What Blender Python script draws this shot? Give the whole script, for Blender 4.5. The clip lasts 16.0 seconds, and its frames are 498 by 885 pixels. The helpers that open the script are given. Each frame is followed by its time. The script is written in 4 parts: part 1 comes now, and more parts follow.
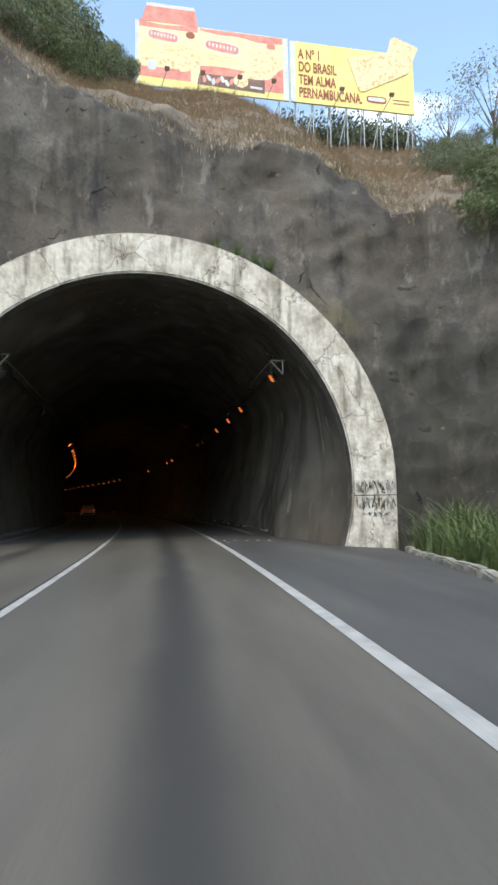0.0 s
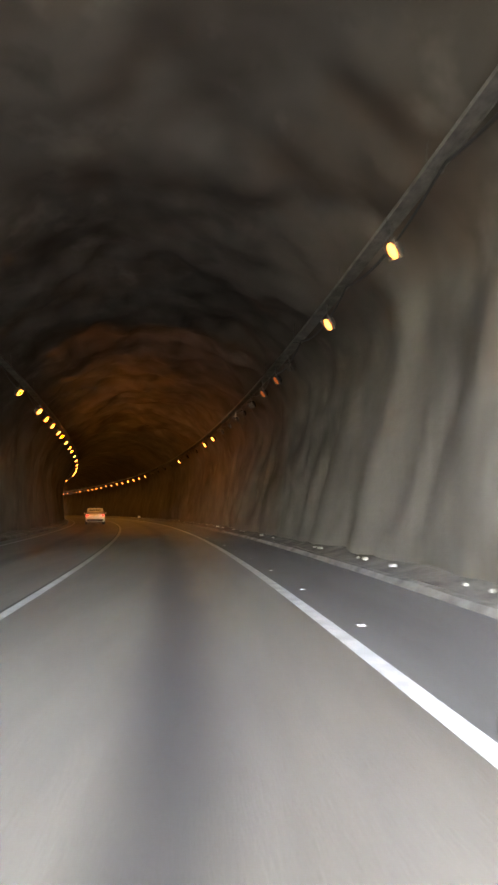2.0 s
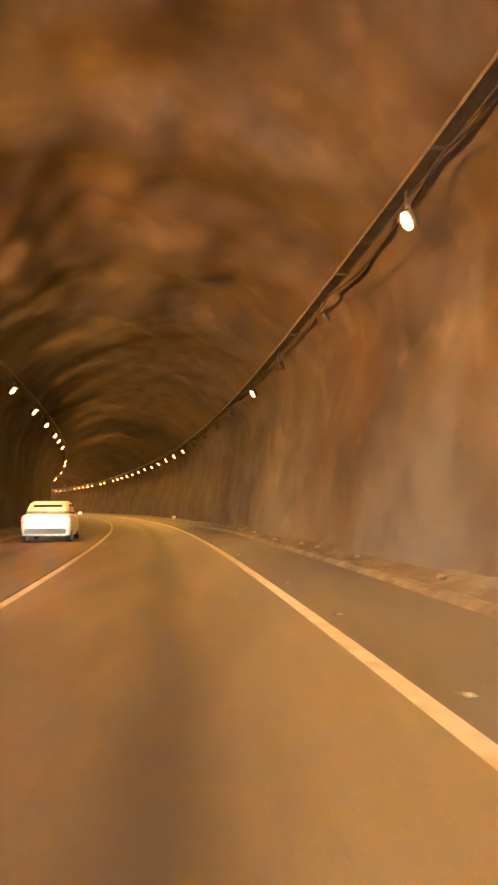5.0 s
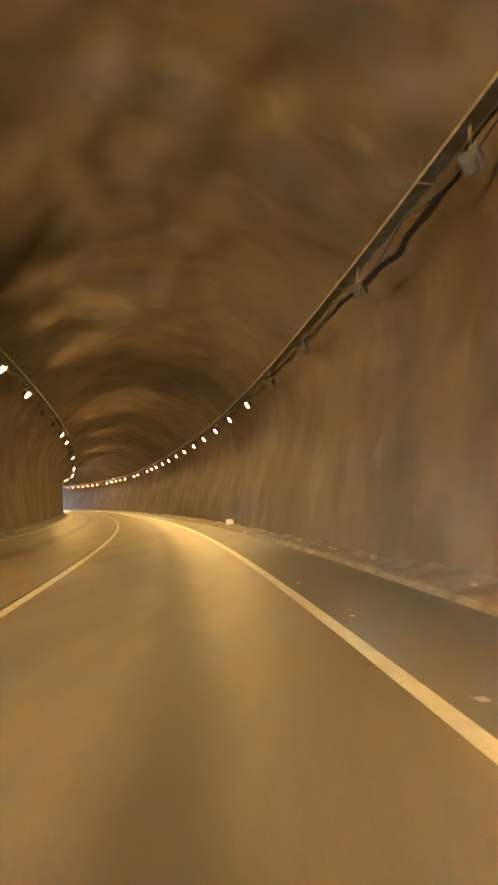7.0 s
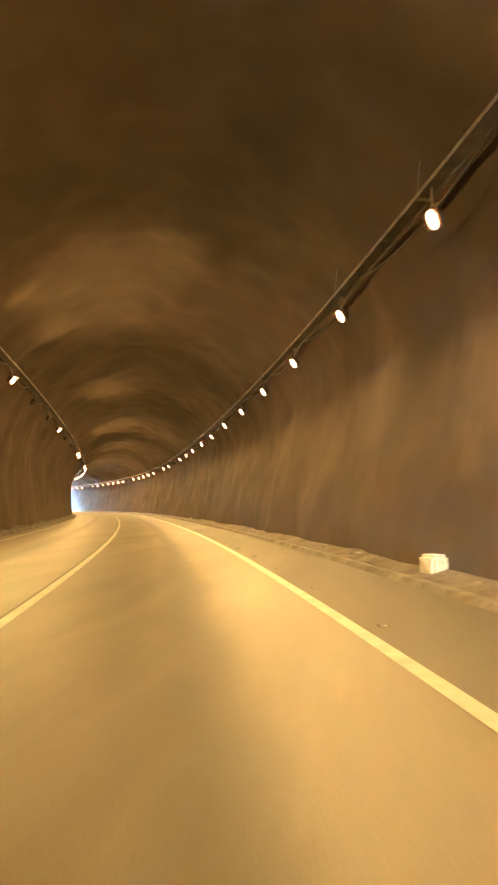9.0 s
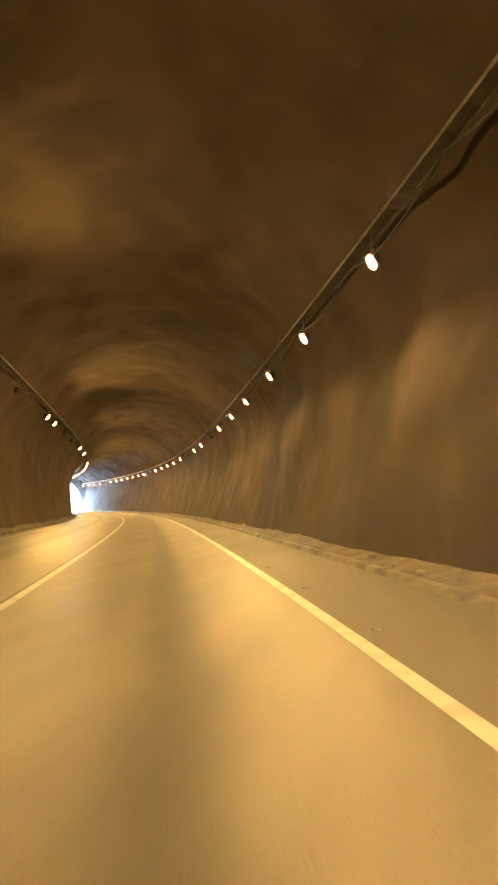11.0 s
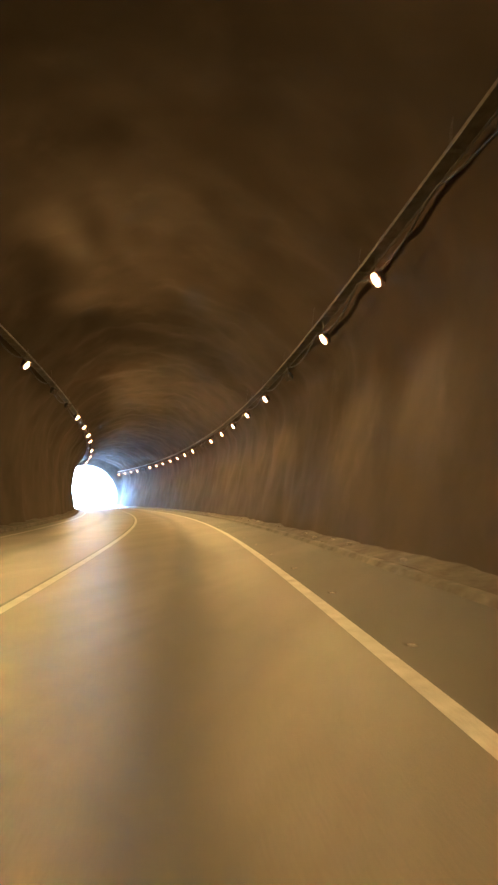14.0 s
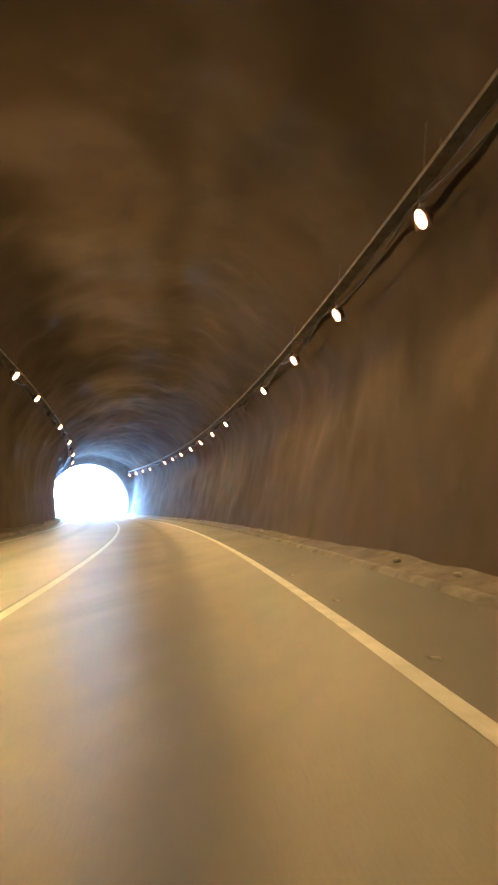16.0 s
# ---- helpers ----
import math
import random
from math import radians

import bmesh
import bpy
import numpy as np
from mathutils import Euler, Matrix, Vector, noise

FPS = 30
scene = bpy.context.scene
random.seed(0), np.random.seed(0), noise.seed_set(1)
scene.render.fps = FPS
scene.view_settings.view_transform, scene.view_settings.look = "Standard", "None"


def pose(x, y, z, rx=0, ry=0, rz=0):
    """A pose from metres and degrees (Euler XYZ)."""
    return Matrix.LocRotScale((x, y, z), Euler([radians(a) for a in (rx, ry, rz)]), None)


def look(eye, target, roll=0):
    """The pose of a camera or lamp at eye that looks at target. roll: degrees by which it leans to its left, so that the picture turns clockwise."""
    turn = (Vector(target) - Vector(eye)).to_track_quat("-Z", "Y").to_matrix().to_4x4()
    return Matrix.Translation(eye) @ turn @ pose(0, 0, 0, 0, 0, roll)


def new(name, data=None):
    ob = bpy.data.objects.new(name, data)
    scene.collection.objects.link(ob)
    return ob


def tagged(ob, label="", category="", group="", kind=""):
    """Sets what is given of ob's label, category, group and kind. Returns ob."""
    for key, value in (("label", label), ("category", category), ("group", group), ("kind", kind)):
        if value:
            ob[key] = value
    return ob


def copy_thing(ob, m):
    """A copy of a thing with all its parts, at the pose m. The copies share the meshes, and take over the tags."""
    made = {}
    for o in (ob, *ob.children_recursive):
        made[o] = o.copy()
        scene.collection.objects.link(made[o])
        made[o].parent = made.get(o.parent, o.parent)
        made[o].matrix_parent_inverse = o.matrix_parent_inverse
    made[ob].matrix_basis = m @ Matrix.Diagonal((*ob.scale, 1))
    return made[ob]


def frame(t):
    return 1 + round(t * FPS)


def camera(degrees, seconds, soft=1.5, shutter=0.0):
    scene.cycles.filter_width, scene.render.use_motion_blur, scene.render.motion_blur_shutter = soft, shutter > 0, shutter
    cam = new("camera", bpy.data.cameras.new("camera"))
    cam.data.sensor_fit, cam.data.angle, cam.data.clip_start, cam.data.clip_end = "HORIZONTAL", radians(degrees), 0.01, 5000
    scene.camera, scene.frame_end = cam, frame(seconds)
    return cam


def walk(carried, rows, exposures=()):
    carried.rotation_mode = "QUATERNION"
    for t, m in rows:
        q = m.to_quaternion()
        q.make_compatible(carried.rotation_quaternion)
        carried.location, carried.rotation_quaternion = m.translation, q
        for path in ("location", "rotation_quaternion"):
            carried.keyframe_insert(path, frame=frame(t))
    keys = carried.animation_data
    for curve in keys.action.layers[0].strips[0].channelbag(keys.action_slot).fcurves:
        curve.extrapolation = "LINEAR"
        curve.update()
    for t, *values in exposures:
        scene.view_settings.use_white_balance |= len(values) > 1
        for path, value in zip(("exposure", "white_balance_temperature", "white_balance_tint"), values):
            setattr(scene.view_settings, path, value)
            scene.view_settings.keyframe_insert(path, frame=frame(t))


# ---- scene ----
# seconds, x, y, heading (left of north), upward tilt, lean, eye height
WALK = [
    (0.0, -0.036, -0.000, -5.969, 5.314, -1.07, 1.208),
    (0.5, 0.023, 6.071, -5.311, 5.436, -1.20, 1.188),
    (1.0, -0.041, 12.470, -4.362, 5.491, -1.11, 1.162),
    (1.5, -0.313, 18.796, -3.566, 5.656, -0.84, 1.191),
    (2.0, -0.548, 25.141, -2.725, 5.750, -0.62, 1.213),
    (2.5, -0.849, 31.431, -2.033, 5.765, -0.59, 1.190),
    (3.0, -1.245, 37.657, -1.486, 5.683, -0.67, 1.202),
    (3.5, -1.785, 43.831, -0.962, 5.441, -0.68, 1.231),
    (4.0, -2.399, 49.992, -0.491, 5.316, -0.72, 1.209),
    (4.5, -3.108, 56.161, 0.246, 5.376, -0.63, 1.197),
    (5.0, -3.895, 62.341, 1.156, 5.531, -0.52, 1.197),
    (5.5, -4.754, 68.535, 2.172, 5.695, -0.37, 1.197),
    (6.0, -5.687, 74.743, 3.205, 5.777, -0.17, 1.197),
    (6.5, -6.706, 80.964, 4.164, 5.691, -0.00, 1.228),
    (7.0, -7.831, 87.195, 5.019, 5.347, -0.33, 1.239),
    (7.5, -9.051, 93.435, 6.015, 5.386, -0.28, 1.170),
    (8.0, -10.444, 99.768, 6.878, 5.506, -0.06, 1.184),
    (8.5, -11.945, 106.070, 7.578, 5.511, -0.02, 1.227),
    (9.0, -13.515, 112.351, 8.223, 5.489, -0.08, 1.223),
    (9.5, -15.095, 118.606, 8.857, 5.447, -0.29, 1.197),
    (10.0, -16.759, 124.821, 9.486, 5.394, -0.45, 1.197),
    (10.5, -18.528, 130.998, 10.118, 5.342, -0.56, 1.197),
    (11.0, -20.391, 137.143, 10.800, 5.300, -0.69, 1.197),
    (11.5, -22.316, 143.271, 11.569, 5.280, -0.83, 1.176),
    (12.0, -24.255, 149.406, 12.458, 5.291, -0.82, 1.164),
    (12.5, -26.244, 155.454, 13.294, 5.298, -0.74, 1.166),
    (13.0, -28.294, 161.542, 13.921, 5.257, -0.64, 1.188),
    (13.5, -30.443, 167.574, 14.840, 5.081, -0.37, 1.193),
    (14.0, -32.721, 173.539, 15.656, 4.985, 0.04, 1.210),
    (14.5, -35.015, 179.494, 15.970, 4.999, 0.17, 1.201),
    (15.0, -37.344, 185.529, 16.397, 5.194, -0.22, 1.181),
    (15.5, -39.696, 191.422, 16.979, 5.566, -0.68, 1.221),
    (16.0, -42.098, 197.443, 17.9, 5.5, -0.72, 1.183),
]
BEND = [1.83, 1.83, 1.88, 2.48, 2.04, 1.91, 2.62, 2.57, 1.83, 0.87, 1.03, 2.74, 2.95, 2.35, 2.7, 2.8, 3.0, 3.2, 2.2, 2.2]

cam = camera(41.14, 16.0, soft=2.5, shutter=0.25)


def gaze(x, y, turn, tilt, lean, height):
    a, b = radians(turn), radians(tilt)
    way = Vector((-math.sin(a) * math.cos(b), math.cos(a) * math.cos(b), math.sin(b)))
    eye = Vector((x, y, height))
    return look(eye, eye + way, lean)


# the phone's own exposure opens up in the dark
EXPOSURES = [
    (0.0, 0.75, 7200, 4), (0.5, 1.1, 7100, 5), (1.0, 1.95, 6700, 2), (1.5, 3.35, 6700, 0), (2.0, 5.1, 8000, 12),
    (2.5, 6.35, 8900, 15), (3.0, 7.15, 7100, 12), (3.5, 7.45, 6200, 13), (4.0, 7.5, 7200, 16), (6.5, 7.9, 4250, -8), (7.0, 8.1, 4400, -6),
    (7.5, 7.4, 4600, -2), (8.0, 7.8, 4600, -2), (8.5, 7.95, 4550, -1), (9.0, 8.4, 4550, -2), (11.5, 8.1, 4500, -4), (12.5, 7.9, 4400, -3),
    (13.5, 8.15, 4350, 0), (14.0, 7.55, 4200, 2), (14.5, 7.05, 4050, 2), (15.2, 8.0, 4100, 2), (16.0, 7.45, 4000, 3)]
walk(cam, [(t, gaze(*row)) for t, *row in WALK], EXPOSURES)

# ---- world and sun ----
SUN_HEIGHT, SUN_TURN = radians(58), radians(205)
world = bpy.data.worlds.new("world")
scene.world = world
world.use_nodes = True
wn, wl = world.node_tree.nodes, world.node_tree.links
wn.clear()
sky = wn.new("ShaderNodeTexSky")
sky.sky_type, sky.sun_disc, sky.sun_elevation, sky.sun_rotation = "NISHITA", False, SUN_HEIGHT, SUN_TURN
coord = wn.new("ShaderNodeTexCoord")
cloud = wn.new("ShaderNodeTexNoise")
cloud.inputs["Scale"].default_value, cloud.inputs["Detail"].default_value = 3.2, 6
stretch = wn.new("ShaderNodeMapping")
stretch.inputs["Scale"].default_value = (1, 1, 2.6)
ramp = wn.new("ShaderNodeValToRGB")
ramp.color_ramp.elements[0].position, ramp.color_ramp.elements[1].position = 0.52, 0.85
mixer = wn.new("ShaderNodeMix")
mixer.data_type = "RGBA"
mixer.inputs["B"].default_value = (9, 9.3, 9.6, 1)
back = wn.new("ShaderNodeBackground")
back.inputs["Strength"].default_value = 0.27
wout = wn.new("ShaderNodeOutputWorld")
wl.new(coord.outputs["Generated"], stretch.inputs["Vector"])
wl.new(stretch.outputs["Vector"], cloud.inputs["Vector"])
wl.new(cloud.outputs["Fac"], ramp.inputs["Fac"])
wl.new(ramp.outputs["Color"], mixer.inputs["Factor"])
wl.new(sky.outputs["Color"], mixer.inputs["A"])
wl.new(mixer.outputs["Result"], back.inputs["Color"])
wl.new(back.outputs["Background"], wout.inputs["Surface"])
sun = new("sun", bpy.data.lights.new("sun", "SUN"))
sun.data.energy, sun.data.angle, sun.data.color = 0.7, radians(12), (1, 0.93, 0.84)
sun.matrix_world = look((0, 0, 60), (-math.sin(SUN_TURN) * math.cos(SUN_HEIGHT), -math.cos(SUN_TURN) * math.cos(SUN_HEIGHT), 60 - math.sin(SUN_HEIGHT)))

LAMP_GLOW, LAMP_WATTS = 0.42, 4.4
LAMP_COLOUR = (1.0, 0.44, 0.076, 1)
LENS_COLOUR = (1.0, 0.22, 0.04, 1)


# ---- materials ----
def material(name, low, high, scale=1.0, rough=0.8, metal=0.0, bump=0.3, stretched=(1, 1, 1), detail=6, grain=40.0, spread=(0.35, 0.65), second=None, second_at=(0.55, 0.7), second_scale=0.3, flow=None, depth=0.05, cracks=0.0, mottle=0.35):
    m = bpy.data.materials.new(name)
    m.use_nodes = True
    n, l = m.node_tree.nodes, m.node_tree.links
    p = n["Principled BSDF"]
    p.inputs["Roughness"].default_value, p.inputs["Metallic"].default_value = rough, metal
    p.inputs["Specular IOR Level"].default_value = 0.5 if rough < 0.8 else 0.25
    tc = n.new("ShaderNodeTexCoord")
    mp = n.new("ShaderNodeMapping")
    mp.inputs["Scale"].default_value = stretched
    l.new(tc.outputs["Object"], mp.inputs["Vector"])
    a = n.new("ShaderNodeTexNoise")
    a.inputs["Scale"].default_value, a.inputs["Detail"].default_value, a.inputs["Roughness"].default_value = scale, detail, 0.62
    l.new(mp.outputs["Vector"], a.inputs["Vector"])
    r = n.new("ShaderNodeValToRGB")
    e = r.color_ramp.elements
    e[0].position, e[1].position = spread
    e[0].color, e[1].color = (*low, 1), (*high, 1)
    l.new(a.outputs["Fac"], r.inputs["Fac"])
    colour = r.outputs["Color"]
    g = n.new("ShaderNodeTexNoise")
    g.inputs["Scale"].default_value, g.inputs["Detail"].default_value = grain, 3
    l.new(tc.outputs["Object"], g.inputs["Vector"])
    if second:
        b = n.new("ShaderNodeTexNoise")
        b.inputs["Scale"].default_value, b.inputs["Detail"].default_value, b.inputs["Distortion"].default_value = second_scale, 5, 0.15
        mq = n.new("ShaderNodeMapping")
        mq.inputs["Scale"].default_value = flow or stretched
        l.new(tc.outputs["Object"], mq.inputs["Vector"])
        l.new(mq.outputs["Vector"], b.inputs["Vector"])
        rb = n.new("ShaderNodeValToRGB")
        rb.color_ramp.elements[0].position, rb.color_ramp.elements[1].position = second_at
        l.new(b.outputs["Fac"], rb.inputs["Fac"])
        x = n.new("ShaderNodeMix")
        x.data_type = "RGBA"
        x.inputs["B"].default_value = (*second, 1)
        l.new(rb.outputs["Color"], x.inputs["Factor"])
        l.new(colour, x.inputs["A"])
        colour = x.outputs["Result"]
    if cracks:
        wob = n.new("ShaderNodeMix")
        wob.data_type, wob.blend_type = "RGBA", "ADD"
        wob.inputs["Factor"].default_value = 0.9
        l.new(tc.outputs["Object"], wob.inputs["A"])
        l.new(a.outputs["Color"], wob.inputs["B"])
        v = n.new("ShaderNodeTexVoronoi")
        v.feature = "DISTANCE_TO_EDGE"
        v.inputs["Scale"].default_value = cracks
        l.new(wob.outputs["Result"], v.inputs["Vector"])
        cr = n.new("ShaderNodeValToRGB")
        cr.color_ramp.elements[0].position, cr.color_ramp.elements[1].position = 0.002, 0.011
        cr.color_ramp.elements[0].color = (0.3, 0.29, 0.27, 1)
        l.new(v.outputs["Distance"], cr.inputs["Fac"])
        x = n.new("ShaderNodeMix")
        x.data_type, x.blend_type = "RGBA", "MULTIPLY"
        x.inputs["Factor"].default_value = 0.85
        l.new(colour, x.inputs["A"])
        l.new(cr.outputs["Color"], x.inputs["B"])
        colour = x.outputs["Result"]
    x = n.new("ShaderNodeMix")
    x.data_type, x.blend_type = "RGBA", "OVERLAY"
    x.inputs["Factor"].default_value = mottle
    l.new(colour, x.inputs["A"])
    l.new(g.outputs["Fac"], x.inputs["B"])
    l.new(x.outputs["Result"], p.inputs["Base Color"])
    if bump:
        u = n.new("ShaderNodeBump")
        u.inputs["Strength"].default_value, u.inputs["Distance"].default_value = bump, depth
        s = n.new("ShaderNodeMath")
        s.operation = "ADD"
        l.new(a.outputs["Fac"], s.inputs[0])
        l.new(g.outputs["Fac"], s.inputs[1])
        l.new(s.outputs["Value"], u.inputs["Height"])
        l.new(u.outputs["Normal"], p.inputs["Normal"])
    return m


def plain(name, colour, rough=0.5, metal=0.0, glow=0.0):
    m = bpy.data.materials.new(name)
    m.use_nodes = True
    p = m.node_tree.nodes["Principled BSDF"]
    p.inputs["Base Color"].default_value = (*colour[:3], 1)
    p.inputs["Roughness"].default_value, p.inputs["Metallic"].default_value = rough, metal
    if glow:
        p.inputs["Emission Color"].default_value = (*colour[:3], 1)
        p.inputs["Emission Strength"].default_value = glow
    return m


def lane_material():
    """Worn grey road with oil along the middle of the lanes; U of the mesh is metres across, V metres along."""
    m = material("lane_asphalt", (0.083, 0.075, 0.062), (0.14, 0.128, 0.106), 0.9, 0.5, bump=0.12, grain=60, mottle=0.5, second=(0.1, 0.096, 0.09), second_scale=0.5, second_at=(0.52, 0.75), stretched=(1, 0.12, 1), flow=(1, 0.12, 1))
    n, l = m.node_tree.nodes, m.node_tree.links
    p = n["Principled BSDF"]
    before = p.inputs["Base Color"].links[0].from_socket
    uv = n.new("ShaderNodeUVMap")
    sep = n.new("ShaderNodeSeparateXYZ")
    l.new(uv.outputs["UV"], sep.inputs["Vector"])
    wob = n.new("ShaderNodeTexNoise")
    wob.inputs["Scale"].default_value, wob.inputs["Detail"].default_value = 0.35, 4
    l.new(uv.outputs["UV"], wob.inputs["Vector"])
    shift = n.new("ShaderNodeMath")
    shift.operation, shift.inputs[1].default_value = "MULTIPLY_ADD", 0.5
    l.new(wob.outputs["Fac"], shift.inputs[0])
    l.new(sep.outputs["X"], shift.inputs[2])
    total = None
    for middle in (-0.02, -4.1):
        d = n.new("ShaderNodeMath")
        d.operation, d.inputs[1].default_value = "SUBTRACT", middle + 0.25
        l.new(shift.outputs["Value"], d.inputs[0])
        ab = n.new("ShaderNodeMath")
        ab.operation = "ABSOLUTE"
        l.new(d.outputs["Value"], ab.inputs[0])
        mr = n.new("ShaderNodeMapRange")
        mr.interpolation_type = "SMOOTHSTEP"
        mr.inputs["From Min"].default_value, mr.inputs["From Max"].default_value = 0.46, 0.04
        l.new(ab.outputs["Value"], mr.inputs["Value"])
        if total is None:
            total = mr.outputs["Result"]
        else:
            t = n.new("ShaderNodeMath")
            t.operation = "MAXIMUM"
            l.new(total, t.inputs[0])
            l.new(mr.outputs["Result"], t.inputs[1])
            total = t.outputs["Value"]
    amount = n.new("ShaderNodeMath")
    amount.operation, amount.inputs[1].default_value = "MULTIPLY", 0.86
    l.new(total, amount.inputs[0])
    x = n.new("ShaderNodeMix")
    x.data_type = "RGBA"
    x.inputs["B"].default_value = (0.04, 0.038, 0.036, 1)
    l.new(amount.outputs["Value"], x.inputs["Factor"])
    l.new(before, x.inputs["A"])
    l.new(x.outputs["Result"], p.inputs["Base Color"])
    return m


LANE = lane_material()
SHOULDER = material("shoulder_asphalt", (0.056, 0.054, 0.05), (0.096, 0.092, 0.085), 0.6, 0.65, bump=0.2, grain=90, second=(0.12, 0.113, 0.1), second_scale=0.6, second_at=(0.6, 0.85), stretched=(1, 0.15, 1), flow=(1, 0.15, 1))
PAINT = material("road_paint", (0.31, 0.31, 0.295), (0.45, 0.445, 0.425), 3.0, 0.6, bump=0.05, grain=60, second=(0.22, 0.212, 0.2), second_scale=2.2, second_at=(0.62, 0.8))
TAR = material("tar", (0.02, 0.02, 0.02), (0.05, 0.048, 0.046), 2.0, 0.6, bump=0.1, grain=20)
DUST = material("dusty_ledge", (0.09, 0.085, 0.075), (0.19, 0.178, 0.16), 1.3, 0.9, bump=0.3, grain=12)
GRIT = material("ledge_grit", (0.075, 0.068, 0.058), (0.145, 0.131, 0.113), 1.6, 0.9, bump=0.4, grain=14, second=(0.15, 0.137, 0.118), second_scale=0.7, second_at=(0.58, 0.78))
def rock_material(name, low, high, low_wash, reach):
    """Vault rock with headlight wash painted pale up to an uneven line about reach metres high."""
    m = material(name, low, high, 0.33, 0.9, bump=0.08, depth=0.2, detail=2.5, grain=1.1, mottle=0.12, spread=(0.25, 0.78), second=tuple(0.75 * c for c in low), second_scale=0.55, second_at=(0.56, 0.85), flow=(1, 1, 0.5))
    n, l = m.node_tree.nodes, m.node_tree.links
    p = n["Principled BSDF"]
    p.inputs["Specular IOR Level"].default_value = 0.08
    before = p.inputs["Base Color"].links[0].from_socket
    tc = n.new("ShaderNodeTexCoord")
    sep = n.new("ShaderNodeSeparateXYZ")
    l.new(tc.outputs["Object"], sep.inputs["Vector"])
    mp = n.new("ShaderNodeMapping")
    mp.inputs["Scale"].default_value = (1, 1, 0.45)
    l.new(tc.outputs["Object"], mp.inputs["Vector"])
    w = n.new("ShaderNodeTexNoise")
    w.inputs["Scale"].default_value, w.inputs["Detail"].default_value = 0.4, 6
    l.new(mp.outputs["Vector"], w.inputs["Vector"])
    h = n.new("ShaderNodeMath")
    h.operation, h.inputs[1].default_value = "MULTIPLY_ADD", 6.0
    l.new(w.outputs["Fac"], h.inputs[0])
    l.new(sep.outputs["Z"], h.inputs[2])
    # light of the car's own headlights, put into the lower wall's colour
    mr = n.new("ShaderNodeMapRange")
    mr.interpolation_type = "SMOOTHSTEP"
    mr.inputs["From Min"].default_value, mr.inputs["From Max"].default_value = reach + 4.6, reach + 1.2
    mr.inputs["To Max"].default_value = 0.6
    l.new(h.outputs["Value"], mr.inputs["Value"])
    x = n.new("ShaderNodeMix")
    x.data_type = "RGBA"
    x.inputs["B"].default_value = (*low_wash, 1)
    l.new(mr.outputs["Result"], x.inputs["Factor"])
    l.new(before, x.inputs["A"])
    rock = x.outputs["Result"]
    for k, (paint, scale, low_at, high_at, amount) in enumerate((((0.135, 0.092, 0.064), 0.25, 0.52, 0.68, 0.4), ((0.21, 0.19, 0.165), 0.5, 0.58, 0.72, 0.45), ((0.04, 0.036, 0.032), 0.3, 0.52, 0.68, 0.5))):
        move = n.new("ShaderNodeMapping")
        move.inputs["Location"].default_value = (17 * k, 31 * k, 5 * k)
        l.new(tc.outputs["Object"], move.inputs["Vector"])
        patch = n.new("ShaderNodeTexNoise")
        patch.inputs["Scale"].default_value, patch.inputs["Detail"].default_value, patch.inputs["Roughness"].default_value = scale, 4, 0.55
        l.new(move.outputs["Vector"], patch.inputs["Vector"])
        edge = n.new("ShaderNodeMapRange")
        edge.inputs["From Min"].default_value, edge.inputs["From Max"].default_value, edge.inputs["To Max"].default_value = low_at, high_at, amount
        l.new(patch.outputs["Fac"], edge.inputs["Value"])
        lay = n.new("ShaderNodeMix")
        lay.data_type = "RGBA"
        lay.inputs["B"].default_value = (*paint, 1)
        l.new(edge.outputs["Result"], lay.inputs["Factor"])
        l.new(rock, lay.inputs["A"])
        rock = lay.outputs["Result"]
    # seeping water has drawn pale and dark drips down the wall near the mouth
    for paint, scale, low_at, high_at, amount in (((0.05, 0.045, 0.038), 1.3, 0.46, 0.62, 0.75), ((0.24, 0.22, 0.18), 2.6, 0.6, 0.66, 0.5)):
        drawn = n.new("ShaderNodeMapping")
        drawn.inputs["Scale"].default_value = (1, 1, 0.09)
        l.new(tc.outputs["Object"], drawn.inputs["Vector"])
        drip = n.new("ShaderNodeTexNoise")
        drip.inputs["Scale"].default_value, drip.inputs["Detail"].default_value = scale, 6
        l.new(drawn.outputs["Vector"], drip.inputs["Vector"])
        edge = n.new("ShaderNodeMapRange")
        edge.inputs["From Min"].default_value, edge.inputs["From Max"].default_value, edge.inputs["To Max"].default_value = low_at, high_at, amount
        l.new(drip.outputs["Fac"], edge.inputs["Value"])
        off = n.new("ShaderNodeVectorMath")
        off.operation, off.inputs[1].default_value = "DISTANCE", (4.5, 23, 2.5)
        l.new(tc.outputs["Object"], off.inputs[0])
        gate = n.new("ShaderNodeMapRange")
        gate.interpolation_type = "SMOOTHSTEP"
        gate.inputs["From Min"].default_value, gate.inputs["From Max"].default_value = 13, 5
        l.new(off.outputs["Value"], gate.inputs["Value"])
        both = n.new("ShaderNodeMath")
        both.operation = "MULTIPLY"
        l.new(edge.outputs["Result"], both.inputs[0])
        l.new(gate.outputs["Result"], both.inputs[1])
        lay = n.new("ShaderNodeMix")
        lay.data_type = "RGBA"
        lay.inputs["B"].default_value = (*paint, 1)
        l.new(both.outputs["Value"], lay.inputs["Factor"])
        l.new(rock, lay.inputs["A"])
        rock = lay.outputs["Result"]
    # past the middle of the tunnel the rock's colour turns darker and browner
    wide = n.new("ShaderNodeTexNoise")
    wide.inputs["Scale"].default_value, wide.inputs["Detail"].default_value = 0.12, 4
    l.new(tc.outputs["Object"], wide.inputs["Vector"])
    along = n.new("ShaderNodeMath")
